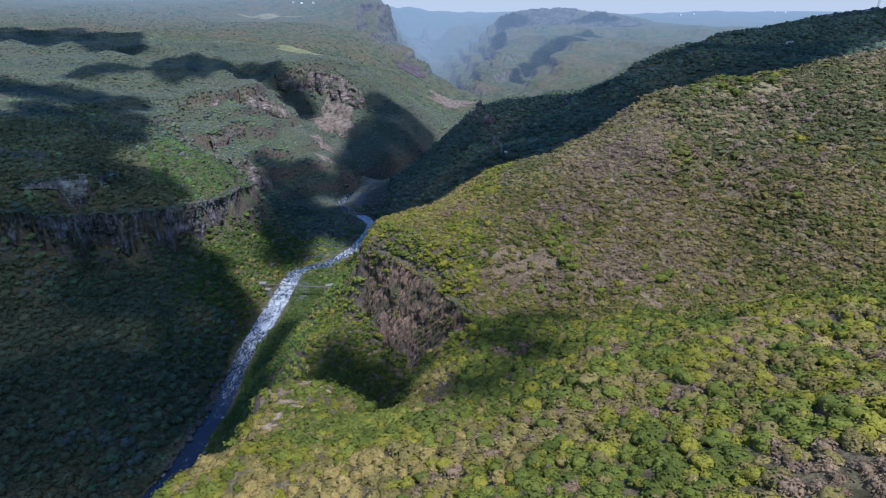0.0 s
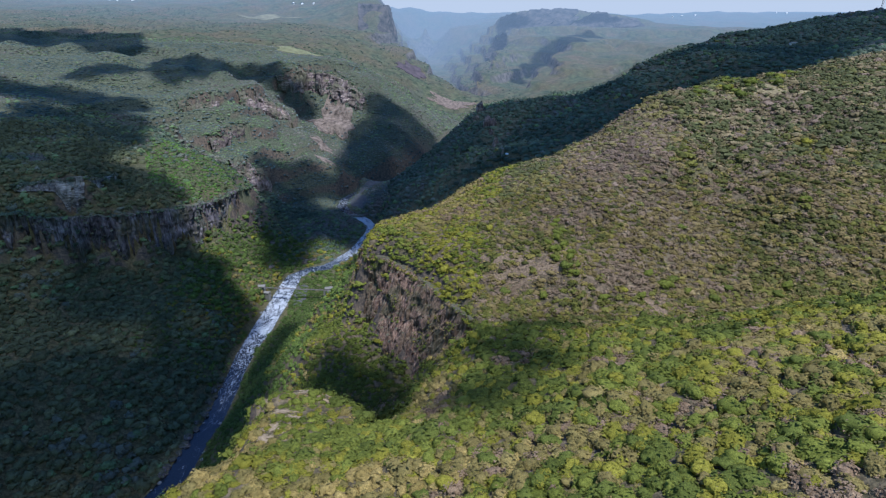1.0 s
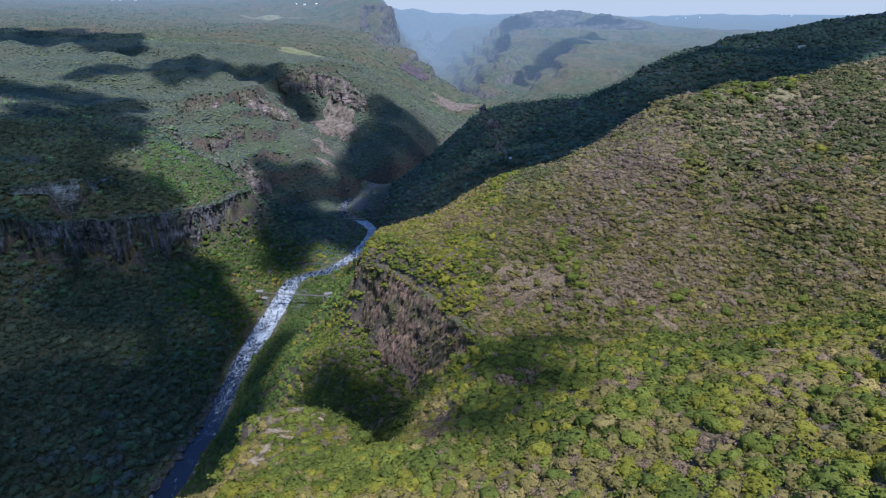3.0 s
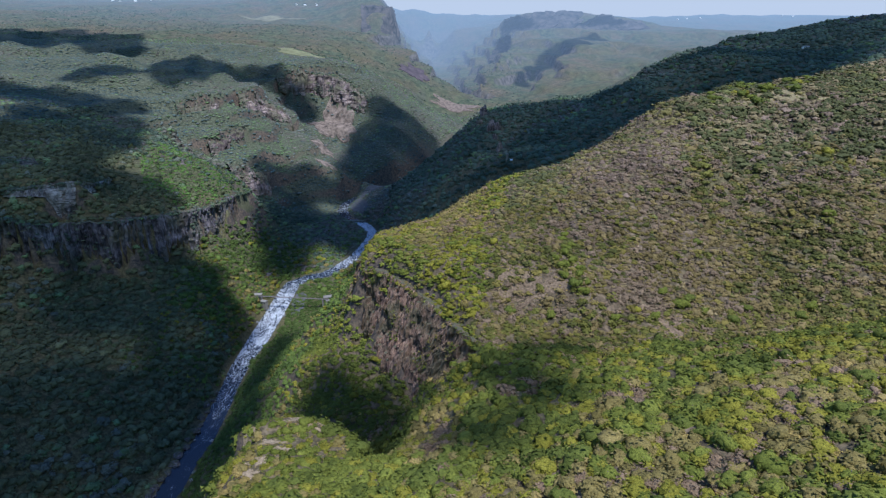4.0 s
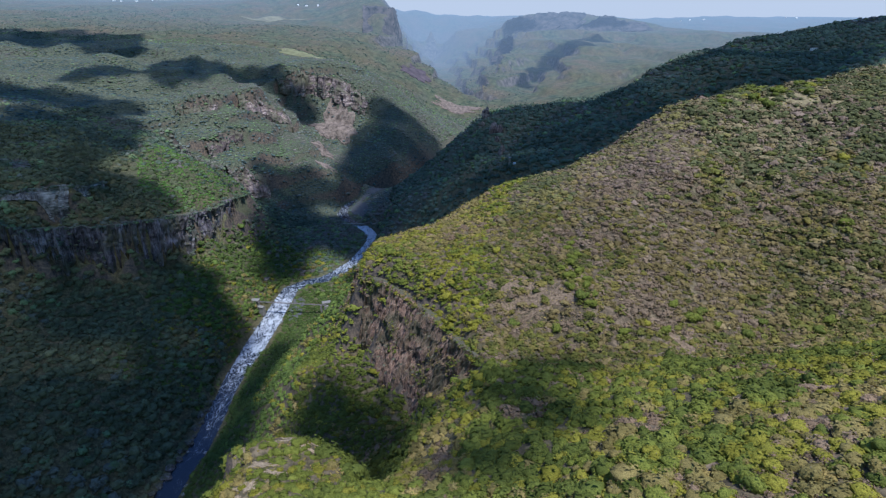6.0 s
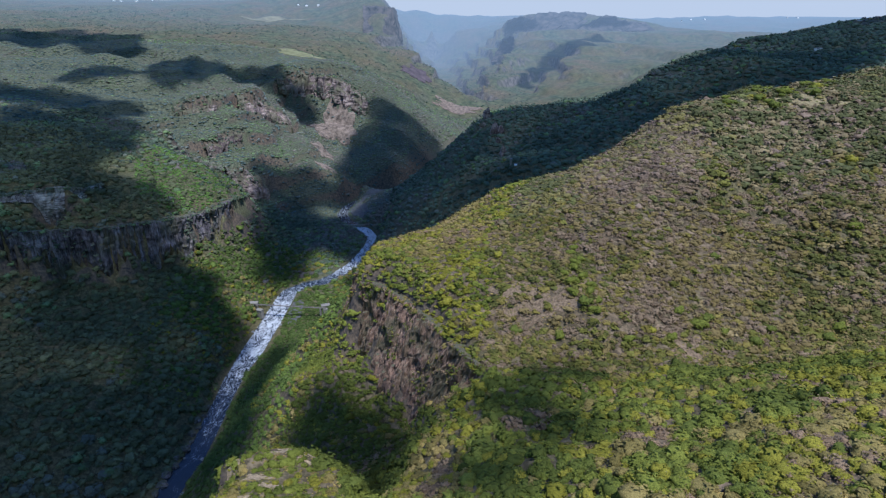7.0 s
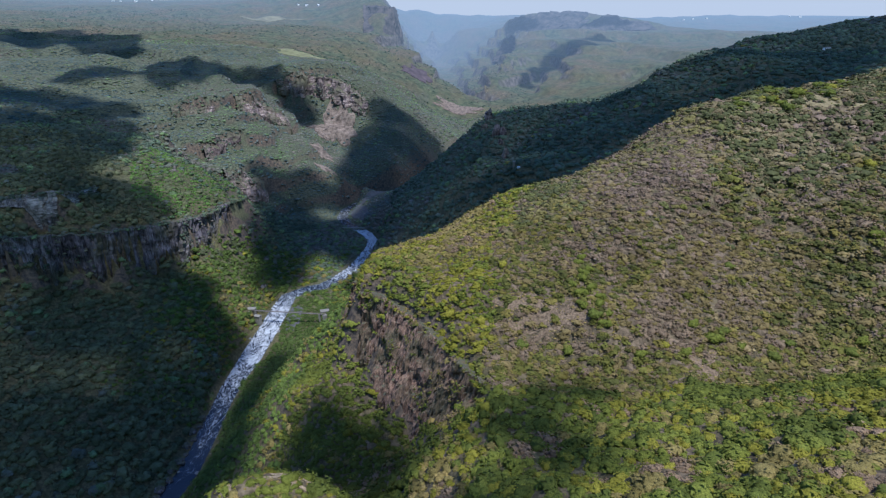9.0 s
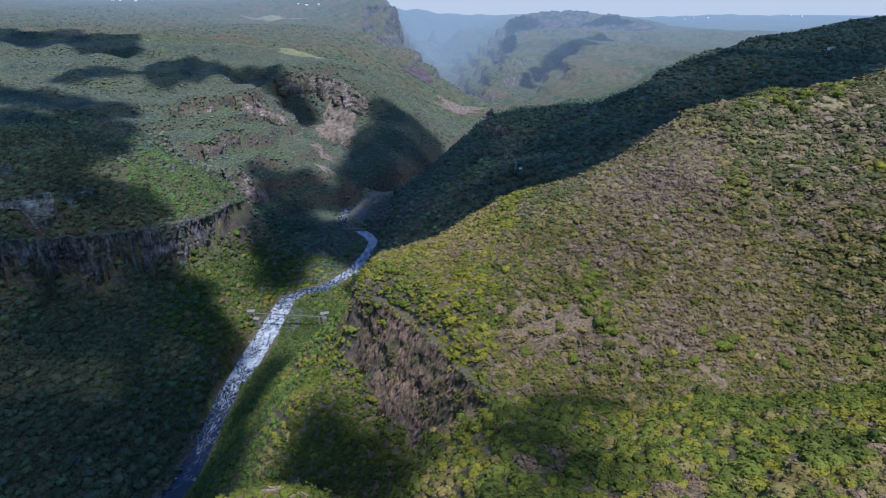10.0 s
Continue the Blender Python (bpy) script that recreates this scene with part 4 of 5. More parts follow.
# hill and spur
x, y = places(r, -112, 470, 292, 660, 2.8, 8.0)
hide = y > np.interp(x, LINES["spur crest"][:, 0], LINES["spur crest"][:, 1]) + 40
hide |= (x < -64) & (y > 520)
hide |= (r.random(len(x)) < 0.34) & (x + 40 * value_noise(x, y, 60) > 150) & (y + 30 * value_noise(x, y, 40) > 400)      # fewer, larger shrubs up there
x, y = x[~hide], y[~hide]
on_spur = x + 14 * value_noise(x, y, 30) - 0.25 * (y - 400) < 32
for name, sel, mix_, label in (("shrubs_hill", ~on_spur, HILL_MIX, "dry olive and brown scrub covering the hill"), ("shrubs_spur", on_spur, SPUR_MIX, "yellowish green scrub and grass on the spur")):
    kinds = species(r, x[sel], y[sel], mix_, 60, 0.34)
    kinds = drifts(r, x[sel], y[sel], kinds)
    low = (height(x[sel], y[sel]) < 150) & (y[sel] < 385) & (x[sel] < 10)
    kinds = np.where(low & (r.random(sel.sum()) < 0.8), DEEP, kinds)
    # more deep green and less dry scrub towards the hill's right
    darker_side = x[sel] + 40 * value_noise(x[sel], y[sel], 60) > 185
    kinds = np.where(darker_side & (r.random(sel.sum()) < np.where(y[sel] > 400, 0.42, 0.26)), DEEP, kinds)
    kinds = np.where(darker_side & (kinds == DRY) & (r.random(sel.sum()) < 0.55), OLIVE, kinds)
    belt = (y[sel] < 320 + 9 * value_noise(x[sel], y[sel], 18)) & (x[sel] > -8) & (r.random(sel.sum()) < 0.72)      # greener at the hill's foot
    kinds = np.where(belt, r.choice([GREEN, DEEP, YELLOW, OLIVE], sel.sum(), p=[0.36, 0.20, 0.18, 0.26]), kinds)
    size = sizes(r, sel.sum(), 3.9, 9.2) * np.where(kinds == DRY, 1.15, 1.0) * np.where(darker_side, 1.18, 1.0) * np.where((x[sel] > 165) & (y[sel] > 400), 1.26, 1.0)
    leaves = HILL_LEAVES if name == "shrubs_hill" else LEAVES
    px, py = x[sel], y[sel]
    far = py + 40 * value_noise(px, py, 45) + r.normal(0, 30, len(px)) > 425
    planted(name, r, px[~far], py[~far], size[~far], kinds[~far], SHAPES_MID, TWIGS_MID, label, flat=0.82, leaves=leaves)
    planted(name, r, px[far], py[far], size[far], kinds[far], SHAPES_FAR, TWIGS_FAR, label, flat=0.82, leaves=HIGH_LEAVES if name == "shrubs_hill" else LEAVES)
# left bank, terrace and the river's sides
x, y = places(r, -208, -62, 150, 720, 4.2, 5.0)
keep = (x < -108) | (y > 440)
x, y = x[keep], y[keep]
kinds = species(r, x, y, {DEEP: 0.30, GREEN: 0.50, YELLOW: 0.08, OLIVE: 0.12}, 30)
kinds = np.where((height(x, y) < 42 + 14 * value_noise(x, y, 25)) | (y < 330), DEEP, kinds)
planted("shrubs_right_bank", r, x, y, sizes(r, len(x), 5.4, 9.5), kinds, SHAPES_MID, (), "green scrub on the slope below the spur", leaves=BANK_LEAVES)
x, y = places(r, -640, -100, 240, 1010, 6.2, 4.0)
keep = (x < -205) | (y > 700)
x, y = x[keep], y[keep]
keep = ~((x > -435) & (x < -305) & (y > 715) & (y < 885) & (r.random(len(x)) < 0.75))
x, y = x[keep], y[keep]
back = y + 50 * value_noise(x, y, 60) + r.normal(0, 45, len(x)) > 830
shore = ~back & (x + 14 * value_noise(x, y, 40) + r.normal(0, 9, len(x)) > -305) & (y + 60 * value_noise(x, y, 50) > 545)
slope = ~back & ~shore
planted("trees_left_bank", r, x[slope], y[slope], sizes(r, slope.sum(), 8, 14), species(r, x[slope], y[slope], WOOD_MIX, 60), SHAPES_TREE, (), "dark green woodland on the canyon side", "trees", leaves=SLOPE_LEAVES, flat=1.05)
planted("trees_shore", r, x[shore], y[shore], sizes(r, shore.sum(), 7, 13), species(r, x[shore], y[shore], {DEEP: 0.52, GREEN: 0.34, YELLOW: 0.06, OLIVE: 0.08}, 60, 0.5), SHAPES_TREE, (), "mixed green trees along the river's shore", "trees", leaves=BANK_LEAVES)
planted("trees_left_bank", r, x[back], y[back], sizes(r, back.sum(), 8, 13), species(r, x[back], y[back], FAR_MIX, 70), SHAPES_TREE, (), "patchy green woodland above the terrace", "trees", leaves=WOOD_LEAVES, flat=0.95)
x, y = places(r, -312, -226, 470, 820, 5.2, 4.0)
planted("shrubs_shore", r, x, y, sizes(r, len(x), 4.5, 8.5), species(r, x, y, {DEEP: 0.36, GREEN: 0.42, YELLOW: 0.08, OLIVE: 0.14}, 40, 0.4), SHAPES_MID, (), "green scrub between the trees of the shore", leaves=BANK_LEAVES)
# grassy light green scrub on the open end of the terrace
x, y = places(r, -440, -300, 700, 900, 3.6, 1.5)
keep = (y - 700) * 0.5 + (x + 440) > 60
planted("shrubs_terrace", r, x[keep], y[keep], sizes(r, keep.sum(), 3.4, 7), species(r, x[keep], y[keep], {YELLOW: 0.85, GREEN: 0.15}, 30, 0.4), SHAPES_FAR, (), "light green scrub on the terrace above the cliff", leaves=TERRACE_LEAVES)
# ridge behind the hill
x, y = places(r, -110, 900, 640, 1230, 7.2)
front = (y < np.interp(x, LINES["dark ridge"][:, 0], LINES["dark ridge"][:, 1]) + 22) & ((y > 700) | (x < 80))
x, y = x[front], y[front]
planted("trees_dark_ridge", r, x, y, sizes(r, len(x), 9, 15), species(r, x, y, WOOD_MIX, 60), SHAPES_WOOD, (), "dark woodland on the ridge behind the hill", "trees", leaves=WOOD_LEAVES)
crest = resample(LINES["dark ridge"], 9)
p = np.vstack([crest[:, :2] + r.normal(0, 6, (len(crest), 2)) for _ in range(2)])
p = p[p[:, 0] < 950]
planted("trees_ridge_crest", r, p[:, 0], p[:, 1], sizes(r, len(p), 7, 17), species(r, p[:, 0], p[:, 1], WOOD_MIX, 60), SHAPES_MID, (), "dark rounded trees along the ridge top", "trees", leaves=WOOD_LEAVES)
# shelf, amphitheatre and north slope
x, y = places(r, -1100, 60, 1010, 1650, 5.9, 1.25)
keep = (value_noise(x, y, 34) + 0.6 * value_noise(x, y + 70, 13) > -0.75 - 0.8 * (x > -230)) & (x > -0.8 * y)
x, y = x[keep], y[keep]
kinds = species(r, x, y, FAR_MIX, 120, 0.30)
spread_ = value_noise(x, y, 40) + r.normal(0, 0.35, len(x))
kinds = np.where((x > -190) & (y > 1395 - 0.4 * x) & (r.random(len(x)) < 0.6), YELLOW, kinds)
kinds = np.where((x > -440) & (x < -300) & (y < 1190) & (spread_ > -0.25), YELLOW, kinds)      # fresh green below the middle cliffs
kinds = np.where((x > -310) & (x < -215) & (y > 1090) & (y < 1330) & (spread_ > 0.1), DRY, kinds)
kinds = np.where((y > 1430) & (x > -760) & (spread_ > 0.5), np.where(r.random(len(x)) < 0.5, DRY, OLIVE), kinds)      # greyer scrub towards the plateau
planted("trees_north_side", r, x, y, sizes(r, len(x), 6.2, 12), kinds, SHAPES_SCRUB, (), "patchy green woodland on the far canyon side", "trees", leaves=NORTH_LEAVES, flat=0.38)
x, y = places(r, -330, -215, 1295, 1412, 5.0, 3.0)
keep = np.hypot((x + 272) / 50, (y - 1350) / 52) < 1.1
planted("shrubs_scree", r, x[keep], y[keep], sizes(r, keep.sum(), 2.5, 6.5), species(r, x[keep], y[keep], {DEEP: 0.2, GREEN: 0.25, OLIVE: 0.3, DRY: 0.25}, 25, 0.5), SHAPES_SCRUB, (), "low shrubs dotting the brown scree", leaves=NORTH_LEAVES, flat=0.7)
x, y = places(r, -900, -60, 960, 1600, 6.6, 5.0)
steep = slope_at(x, y) > 1.1
planted("shrubs_scarps", r, x[steep], y[steep], sizes(r, steep.sum(), 4.5, 10), species(r, x[steep], y[steep], {DEEP: 0.4, GREEN: 0.3, OLIVE: 0.3}, 60), SHAPES_WOOD, (), "dark shrubs on the rocky scarps of the canyon side", leaves=NORTH_LEAVES)
x, y = places(r, -950, -640, 500, 1010, 7.5)
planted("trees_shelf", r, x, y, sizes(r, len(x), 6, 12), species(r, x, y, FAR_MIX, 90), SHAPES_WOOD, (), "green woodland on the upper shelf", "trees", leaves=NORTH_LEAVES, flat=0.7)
# plateau
x, y = places(r, -1500, 60, 1650, 1722, 6.5)
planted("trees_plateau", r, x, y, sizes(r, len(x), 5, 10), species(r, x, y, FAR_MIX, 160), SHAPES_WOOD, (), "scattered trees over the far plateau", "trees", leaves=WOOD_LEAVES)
x, y = places(r, -1700, 250, 1722, 2700, 19)
planted("backdrop_trees", r, x, y, sizes(r, len(x), 6, 12), (value_noise(x, y, 120) + r.normal(0, 0.5, len(x)) > 0.1).astype(int), SHAPES_WOOD, (), "hazy trees over the distant mesas", "trees", leaves=FAR_LEAVES)


# plants that cling to the cliffs
def cling(name, count, low, high, drift, label, tall=60.0, leaves=None):
    pts, U, V = CLIFF_POINTS[name]
    ok = np.nonzero(((value_noise(U, V * tall, drift) + 0.9 * (np.abs(V - 0.45) > 0.5) > 0.22) & (V > 0) & (V < 1.0)).ravel())[0]
    sel = r.choice(ok, count)
    p = pts.reshape(-1, 3)[sel]
    kinds = species(r, p[:, 0], p[:, 1], {DEEP: 0.3, GREEN: 0.2, YELLOW: 0.06, OLIVE: 0.34, DRY: 0.1}, 20)
    planted("shrubs_on_cliff", r, p[:, 0], p[:, 1], sizes(r, count, low, high), kinds, SHAPES_MID, (), label, z=p[:, 2] - 0.2 * low, leaves=leaves)


cling("right cliff", 800, 1.0, 3.2, 13, "green shrubs clinging to the brown cliff")
cling("left low cliff", 230, 3.0, 7.0, 34, "dark shrubs hanging over the grey cliff", 14.0, WOOD_LEAVES)
cling("left upper cliff", 160, 3, 7, 22, "dark shrubs on the pale cliff", 20.0, WOOD_LEAVES)
for c in ("a", "b", "c", "d"):
    cling("mid cliff " + c, 70, 3, 7, 22, "shrubs on a pale rock face", 30.0, WOOD_LEAVES)
cling("north cliff", 280, 3.5, 8, 34, "shrubs on the broken pale cliff", 30.0, WOOD_LEAVES)


# shrubs along the cliffs' rims
def rim_plants(name, spacing, low, high, leaves=None):
    rim = resample(LINES[name + " rim"][(1 if name == "left mesa" else 0):], spacing / 1.6)
    foot = evenly(LINES[name + " foot"], len(rim))
    if name in SHEER:
        rim = evenly(LINES[name + " rim"], len(rim))
        rim[:, :2] = rim[:, :2] * 0.58 + foot[:, :2] * 0.42
    back = rim[:, :2] - foot[:, :2]
    back /= np.linalg.norm(back, axis=1)[:, None] + 1e-6
    for row in (0.0, 2.5):
        p = rim[:, :2] + back * (row + r.uniform(-1.2, 1.5, (len(rim), 1))) + r.normal(0, spacing * 0.4, (len(rim), 2))
        keep = r.random(len(p)) < 0.8
        p = p[keep]
        top = np.maximum(height(p[:, 0], p[:, 1]), rim[keep, 2] - 2.5)
        kinds = species(r, p[:, 0], p[:, 1], {DEEP: 0.12, GREEN: 0.36, YELLOW: 0.18, OLIVE: 0.34}, 25)
        planted("shrubs_on_rim", r, p[:, 0], p[:, 1], sizes(r, len(p), low, high), kinds, SHAPES_MID, (), "green scrub along the cliff's edge", z=top, leaves=leaves)


rim_plants("right cliff", 1.6, 2.6, 6.0)
rim_plants("left low cliff", 4.0, 4.5, 9.0, WOOD_LEAVES)
rim_plants("left upper cliff", 4.0, 4.5, 9.0, WOOD_LEAVES)
for c in ("a", "b", "c", "d"):
    rim_plants("mid cliff " + c, 5.0, 5, 10, WOOD_LEAVES)
rim_plants("north cliff", 4.0, 6, 12, WOOD_LEAVES)
pts, U, V = CLIFF_POINTS["right cliff"]
near_nose = np.nonzero(((U < 42) & (V > 0.02) & (V < 0.98)).ravel())[0]
p = pts.reshape(-1, 3)[r.choice(near_nose, 130)]
planted("shrubs_on_cliff", r, p[:, 0], p[:, 1], sizes(r, len(p), 1.6, 3.6), species(r, p[:, 0], p[:, 1], {GREEN: 0.3, YELLOW: 0.3, OLIVE: 0.3, DEEP: 0.1}, 20), SHAPES_MID, (), "green scrub over the spur's steep nose", z=p[:, 2] - 0.6)

# ---------------------------------------------------------------- clouds that shade parts of the canyon
m_cloud, _, b_c = material("cloud", 1.0)
b_c.inputs["Base Color"].default_value = (0.9, 0.9, 0.92, 1)
b_c.inputs["Alpha"].default_value = 0.63      # thin cloud lets some sun through
CLOUD_BASE = 2600.0


def cloud(lumps):
    """A fair-weather cloud of flat-based puffs. Each puff: the ground that it shades (x, y, z), its half sizes and its turn in degrees."""
    V, F, n = [], [], 0
    bm = bmesh.new()
    bmesh.ops.create_icosphere(bm, subdivisions=3, radius=1.0)
    ball = np.array([v.co[:] for v in bm.verts])
    tri = np.array([[v.index for v in f.verts] for f in bm.faces])
    bm.free()
    for gx, gy, gz, rx, ry, turn in lumps:
        a = radians(turn)
        up = (CLOUD_BASE - gz) / sun_dir.z
        p = ball * np.array((rx, ry, 45.0))
        p[:, 2] = np.where(p[:, 2] < 0, p[:, 2] * 0.25, p[:, 2])
        x, y = p[:, 0] * math.cos(a) - p[:, 1] * math.sin(a), p[:, 0] * math.sin(a) + p[:, 1] * math.cos(a)
        k = 1 + 0.22 * value_noise(x + gx, y + gy, 70) + 0.15 * value_noise(x + gx, y + gy, 28)
        V.append(np.c_[x * k + gx + sun_dir.x * up, y * k + gy + sun_dir.y * up, p[:, 2] * k + CLOUD_BASE])
        F.append(tri + n)
        n += len(ball)
    ob = mesh_object("cloud", np.vstack(V), np.vstack(F), m_cloud, True)
    return tagged(ob, "white flat-based cumulus cloud, unseen, that shades part of the canyon", "cloud", "clouds", "structure")


cloud([(60, 880, 150, 200, 150, 0), (330, 850, 260, 230, 115, 12), (640, 980, 310, 270, 170, 12), (950, 1150, 350, 300, 220, 10), (-100, 960, 40, 130, 130, 0), (40, 705, 150, 170, 62, 8), (250, 738, 210, 190, 55, 10), (430, 800, 270, 150, 52, 14)])
cloud([(-95, 1370, 70, 95, 95, 0), (-120, 1260, 60, 105, 90, 0), (-160, 1395, 110, 52, 50, 0), (-182, 1310, 75, 60, 60, 0), (-175, 1215, 50, 60, 62, 0), (-150, 1150, 20, 90, 70, 0), (-275, 1075, 36, 92, 48, 0), (-300, 1000, 15, 60, 60, 0), (-248, 960, 10, 82, 85, 0), (-248, 845, 10, 50, 62, 0), (-262, 905, 20, 62, 90, 0), (-248, 752, 16, 20, 34, 0), (-232, 792, 5, 28, 38, 0), (-340, 1362, 120, 26, 36, 0), (-362, 1378, 145, 36, 34, 0), (-398, 1385, 175, 46, 30, 0), (-440, 1405, 195, 50, 30, 0)])
cloud([(-390, 430, 70, 165, 190, 0), (-330, 575, 70, 100, 85, 30), (-310, 320, 20, 98, 150, 0), (-450, 620, 140, 110, 80, 0), (-570, 820, 180, 130, 190, 20), (-390, 698, 140, 62, 52, 0), (-268, 550, 20, 50, 95, 5), (-246, 580, 12, 36, 60, 0), (-262, 430, 5, 40, 130, 0), (-258, 596, 25, 22, 46, 0), (-243, 520, 12, 22, 60, 0), (-236, 450, 6, 24, 70, 0), (-216, 375, 0, 34, 62, 0), (-318, 622, 62, 46, 38, 0), (-285, 600, 40, 45, 46, 0), (-345, 660, 76, 34, 32, 0)])
cloud([(-1290, 1560, 280, 110, 240, 38), (-1170, 1600, 280, 100, 245, 36), (-1062, 1645, 276, 95, 240, 32), (-900, 1600, 263, 90, 255, 29), (-765, 1478, 253, 45, 34, 25)])
cloud([(-712, 1172, 226, 46, 44, 29), (-680, 1256, 225, 58, 92, 27), (-612, 1315, 229, 62, 132, 23), (-538, 1330, 222, 55, 124, 21), (-503, 1388, 209, 34, 50, 20), (-462, 1430, 205, 52, 34, 20)])
cloud([(-780, 1050, 208, 80, 40, 0), (-690, 1064, 205, 80, 36, 0), (-760, 1020, 205, 90, 50, 0), (-687, 1008, 202, 76, 50, 0), (-605, 1050, 194, 56, 38, 10), (-655, 930, 194, 60, 38, 0)])
# small unseen puffs added to darken the gully and the river's right bank
cloud([(-55, 326, 100, 29, 22, 0), (-78, 340, 95, 24, 20, 0), (-82, 360, 98, 17, 14, 0), (-36, 304, 108, 20, 16, 0), (-100, 322, 66, 26, 22, 0), (-166, 335, 20, 26, 92, 0), (-180, 520, 20, 24, 70, 0), (-176, 440, 25, 24, 70, 0)])
cloud([(58, 282, 184, 25, 9, 5), (30, 262, 180, 26, 13, 0), (40, 234, 186, 20, 19, 0), (12, 212, 182, 24, 15, 0), (-36, 268, 126, 14, 14, 0)])
cloud([(515, 2640, 225, 62, 110, 0), (450, 2590, 205, 62, 105, 10), (395, 2500, 180, 55, 110, 0), (322, 2424, 133, 42, 80, 0), (263, 2297, 94, 36, 90, 0)])
# unseen puffs added to put dark bands on the far mesa and butte
cloud([(298, 3268, 278, 45, 60, 0), (356, 3256, 287, 63, 60, 0), (234, 2859, 196, 31, 150, 0), (770, 3218, 300, 130, 45, 0), (599, 2800, 239, 120, 45, 0)])


# ---------------------------------------------------------------- things
def plain(name, colour, rough=0.8, vary=0.25, scale=0.8, metal=0.0, far=False):
    m, nt, b = material(name, rough)
    p = position(nt)
    k = ramp(nt, noise_tex(nt, p, scale, 5, 0.65), (0.3, tuple(c * (1 - vary) for c in colour)), (0.7, tuple(min(1, c * (1 + vary)) for c in colour)))
    if far:
        backdrop_air(nt, b, k)
    else:
        nt.links.new(k, b.inputs["Base Color"])
    b.inputs["Metallic"].default_value = metal
    bump(nt, b, noise_tex(nt, p, scale * 4, 4), 0.3, 0.05)
    return m


M_CONCRETE = plain("weathered_concrete", (0.21, 0.185, 0.15))
M_PLASTER = plain("white_plaster", (0.68, 0.66, 0.63), vary=0.12)
M_TILE = plain("roof_sheet", (0.20, 0.175, 0.145), 0.5, 0.15)
M_CLAY = plain("clay_roof", (0.32, 0.17, 0.11), 0.8, 0.2)
M_STEEL = plain("rusty_steel", (0.16, 0.12, 0.10), 0.6, 0.3)
M_PLANK = plain("grey_planks", (0.135, 0.115, 0.10), 0.85, 0.3)
M_DARK = plain("dark_opening", (0.03, 0.03, 0.035), 0.4, 0.1)
M_BOULDER = plain("river_boulder", (0.22, 0.205, 0.19), 0.9, 0.35, 0.6)
M_GRAVEL = plain("river_gravel", (0.095, 0.09, 0.085), 0.95, 0.4, 0.25)
M_SCREE = plain("pink_scree", (0.165, 0.122, 0.092), 0.95, 0.75, 0.12)
M_FIELD = plain("mown_field", (0.175, 0.165, 0.08), 0.95, 0.35, 0.05)
M_FALLOW = plain("fallow_field", (0.17, 0.15, 0.085), 0.95, 0.5, 0.03, far=True)
M_FAR_SCREE = plain("distant_scree", (0.165, 0.12, 0.09), 0.95, 0.6, 0.15, far=True)
M_RED = plain("distant_red_rock", (0.085, 0.060, 0.062), 0.95, 0.5, 0.06, far=True)
M_DRYGRASS = plain("dry_grass", (0.215, 0.165, 0.085), 0.95, 0.4, 0.4)
M_STEM = plain("grey_bark", (0.16, 0.13, 0.10), 0.9, 0.3, 3.0)


def part(name, bm, mat, parent, label=""):
    me = bpy.data.meshes.new(name)
    bm.to_mesh(me)
    bm.free()
    me.materials.append(mat)
    ob = new(name, me)
    ob.parent = parent
    return tagged(ob, label)


def box(bm, x, y, z, sx, sy, sz, bevel=0.0, turn=0.0):
    """A block with its middle at x, y and its foot at z."""
    v = bmesh.ops.create_cube(bm, size=1.0)["verts"]
    bmesh.ops.transform(bm, matrix=pose(x, y, z + sz / 2, 0, 0, turn) @ Matrix.Diagonal((sx, sy, sz, 1)), verts=v)
    if bevel:
        bmesh.ops.bevel(bm, geom=list({e for w in v for e in w.link_edges}), offset=bevel, segments=1, affect="EDGES")
    return bm


def rod(bm, a, b, radius, sides=6):
    a, b = Vector(a), Vector(b)
    v = bmesh.ops.create_cone(bm, cap_ends=True, segments=sides, radius1=radius, radius2=radius, depth=(b - a).length)["verts"]
    bmesh.ops.transform(bm, matrix=Matrix.Translation((a + b) / 2) @ (b - a).to_track_quat("Z", "Y").to_matrix().to_4x4(), verts=v)
    return bm


def at(name, x, y, z=None, turn=0.0):
    e = new(name)
    e.empty_display_size = 0.5
    e.matrix_world = pose(x, y, float(height(x, y)) if z is None else z, 0, 0, turn)
    return e


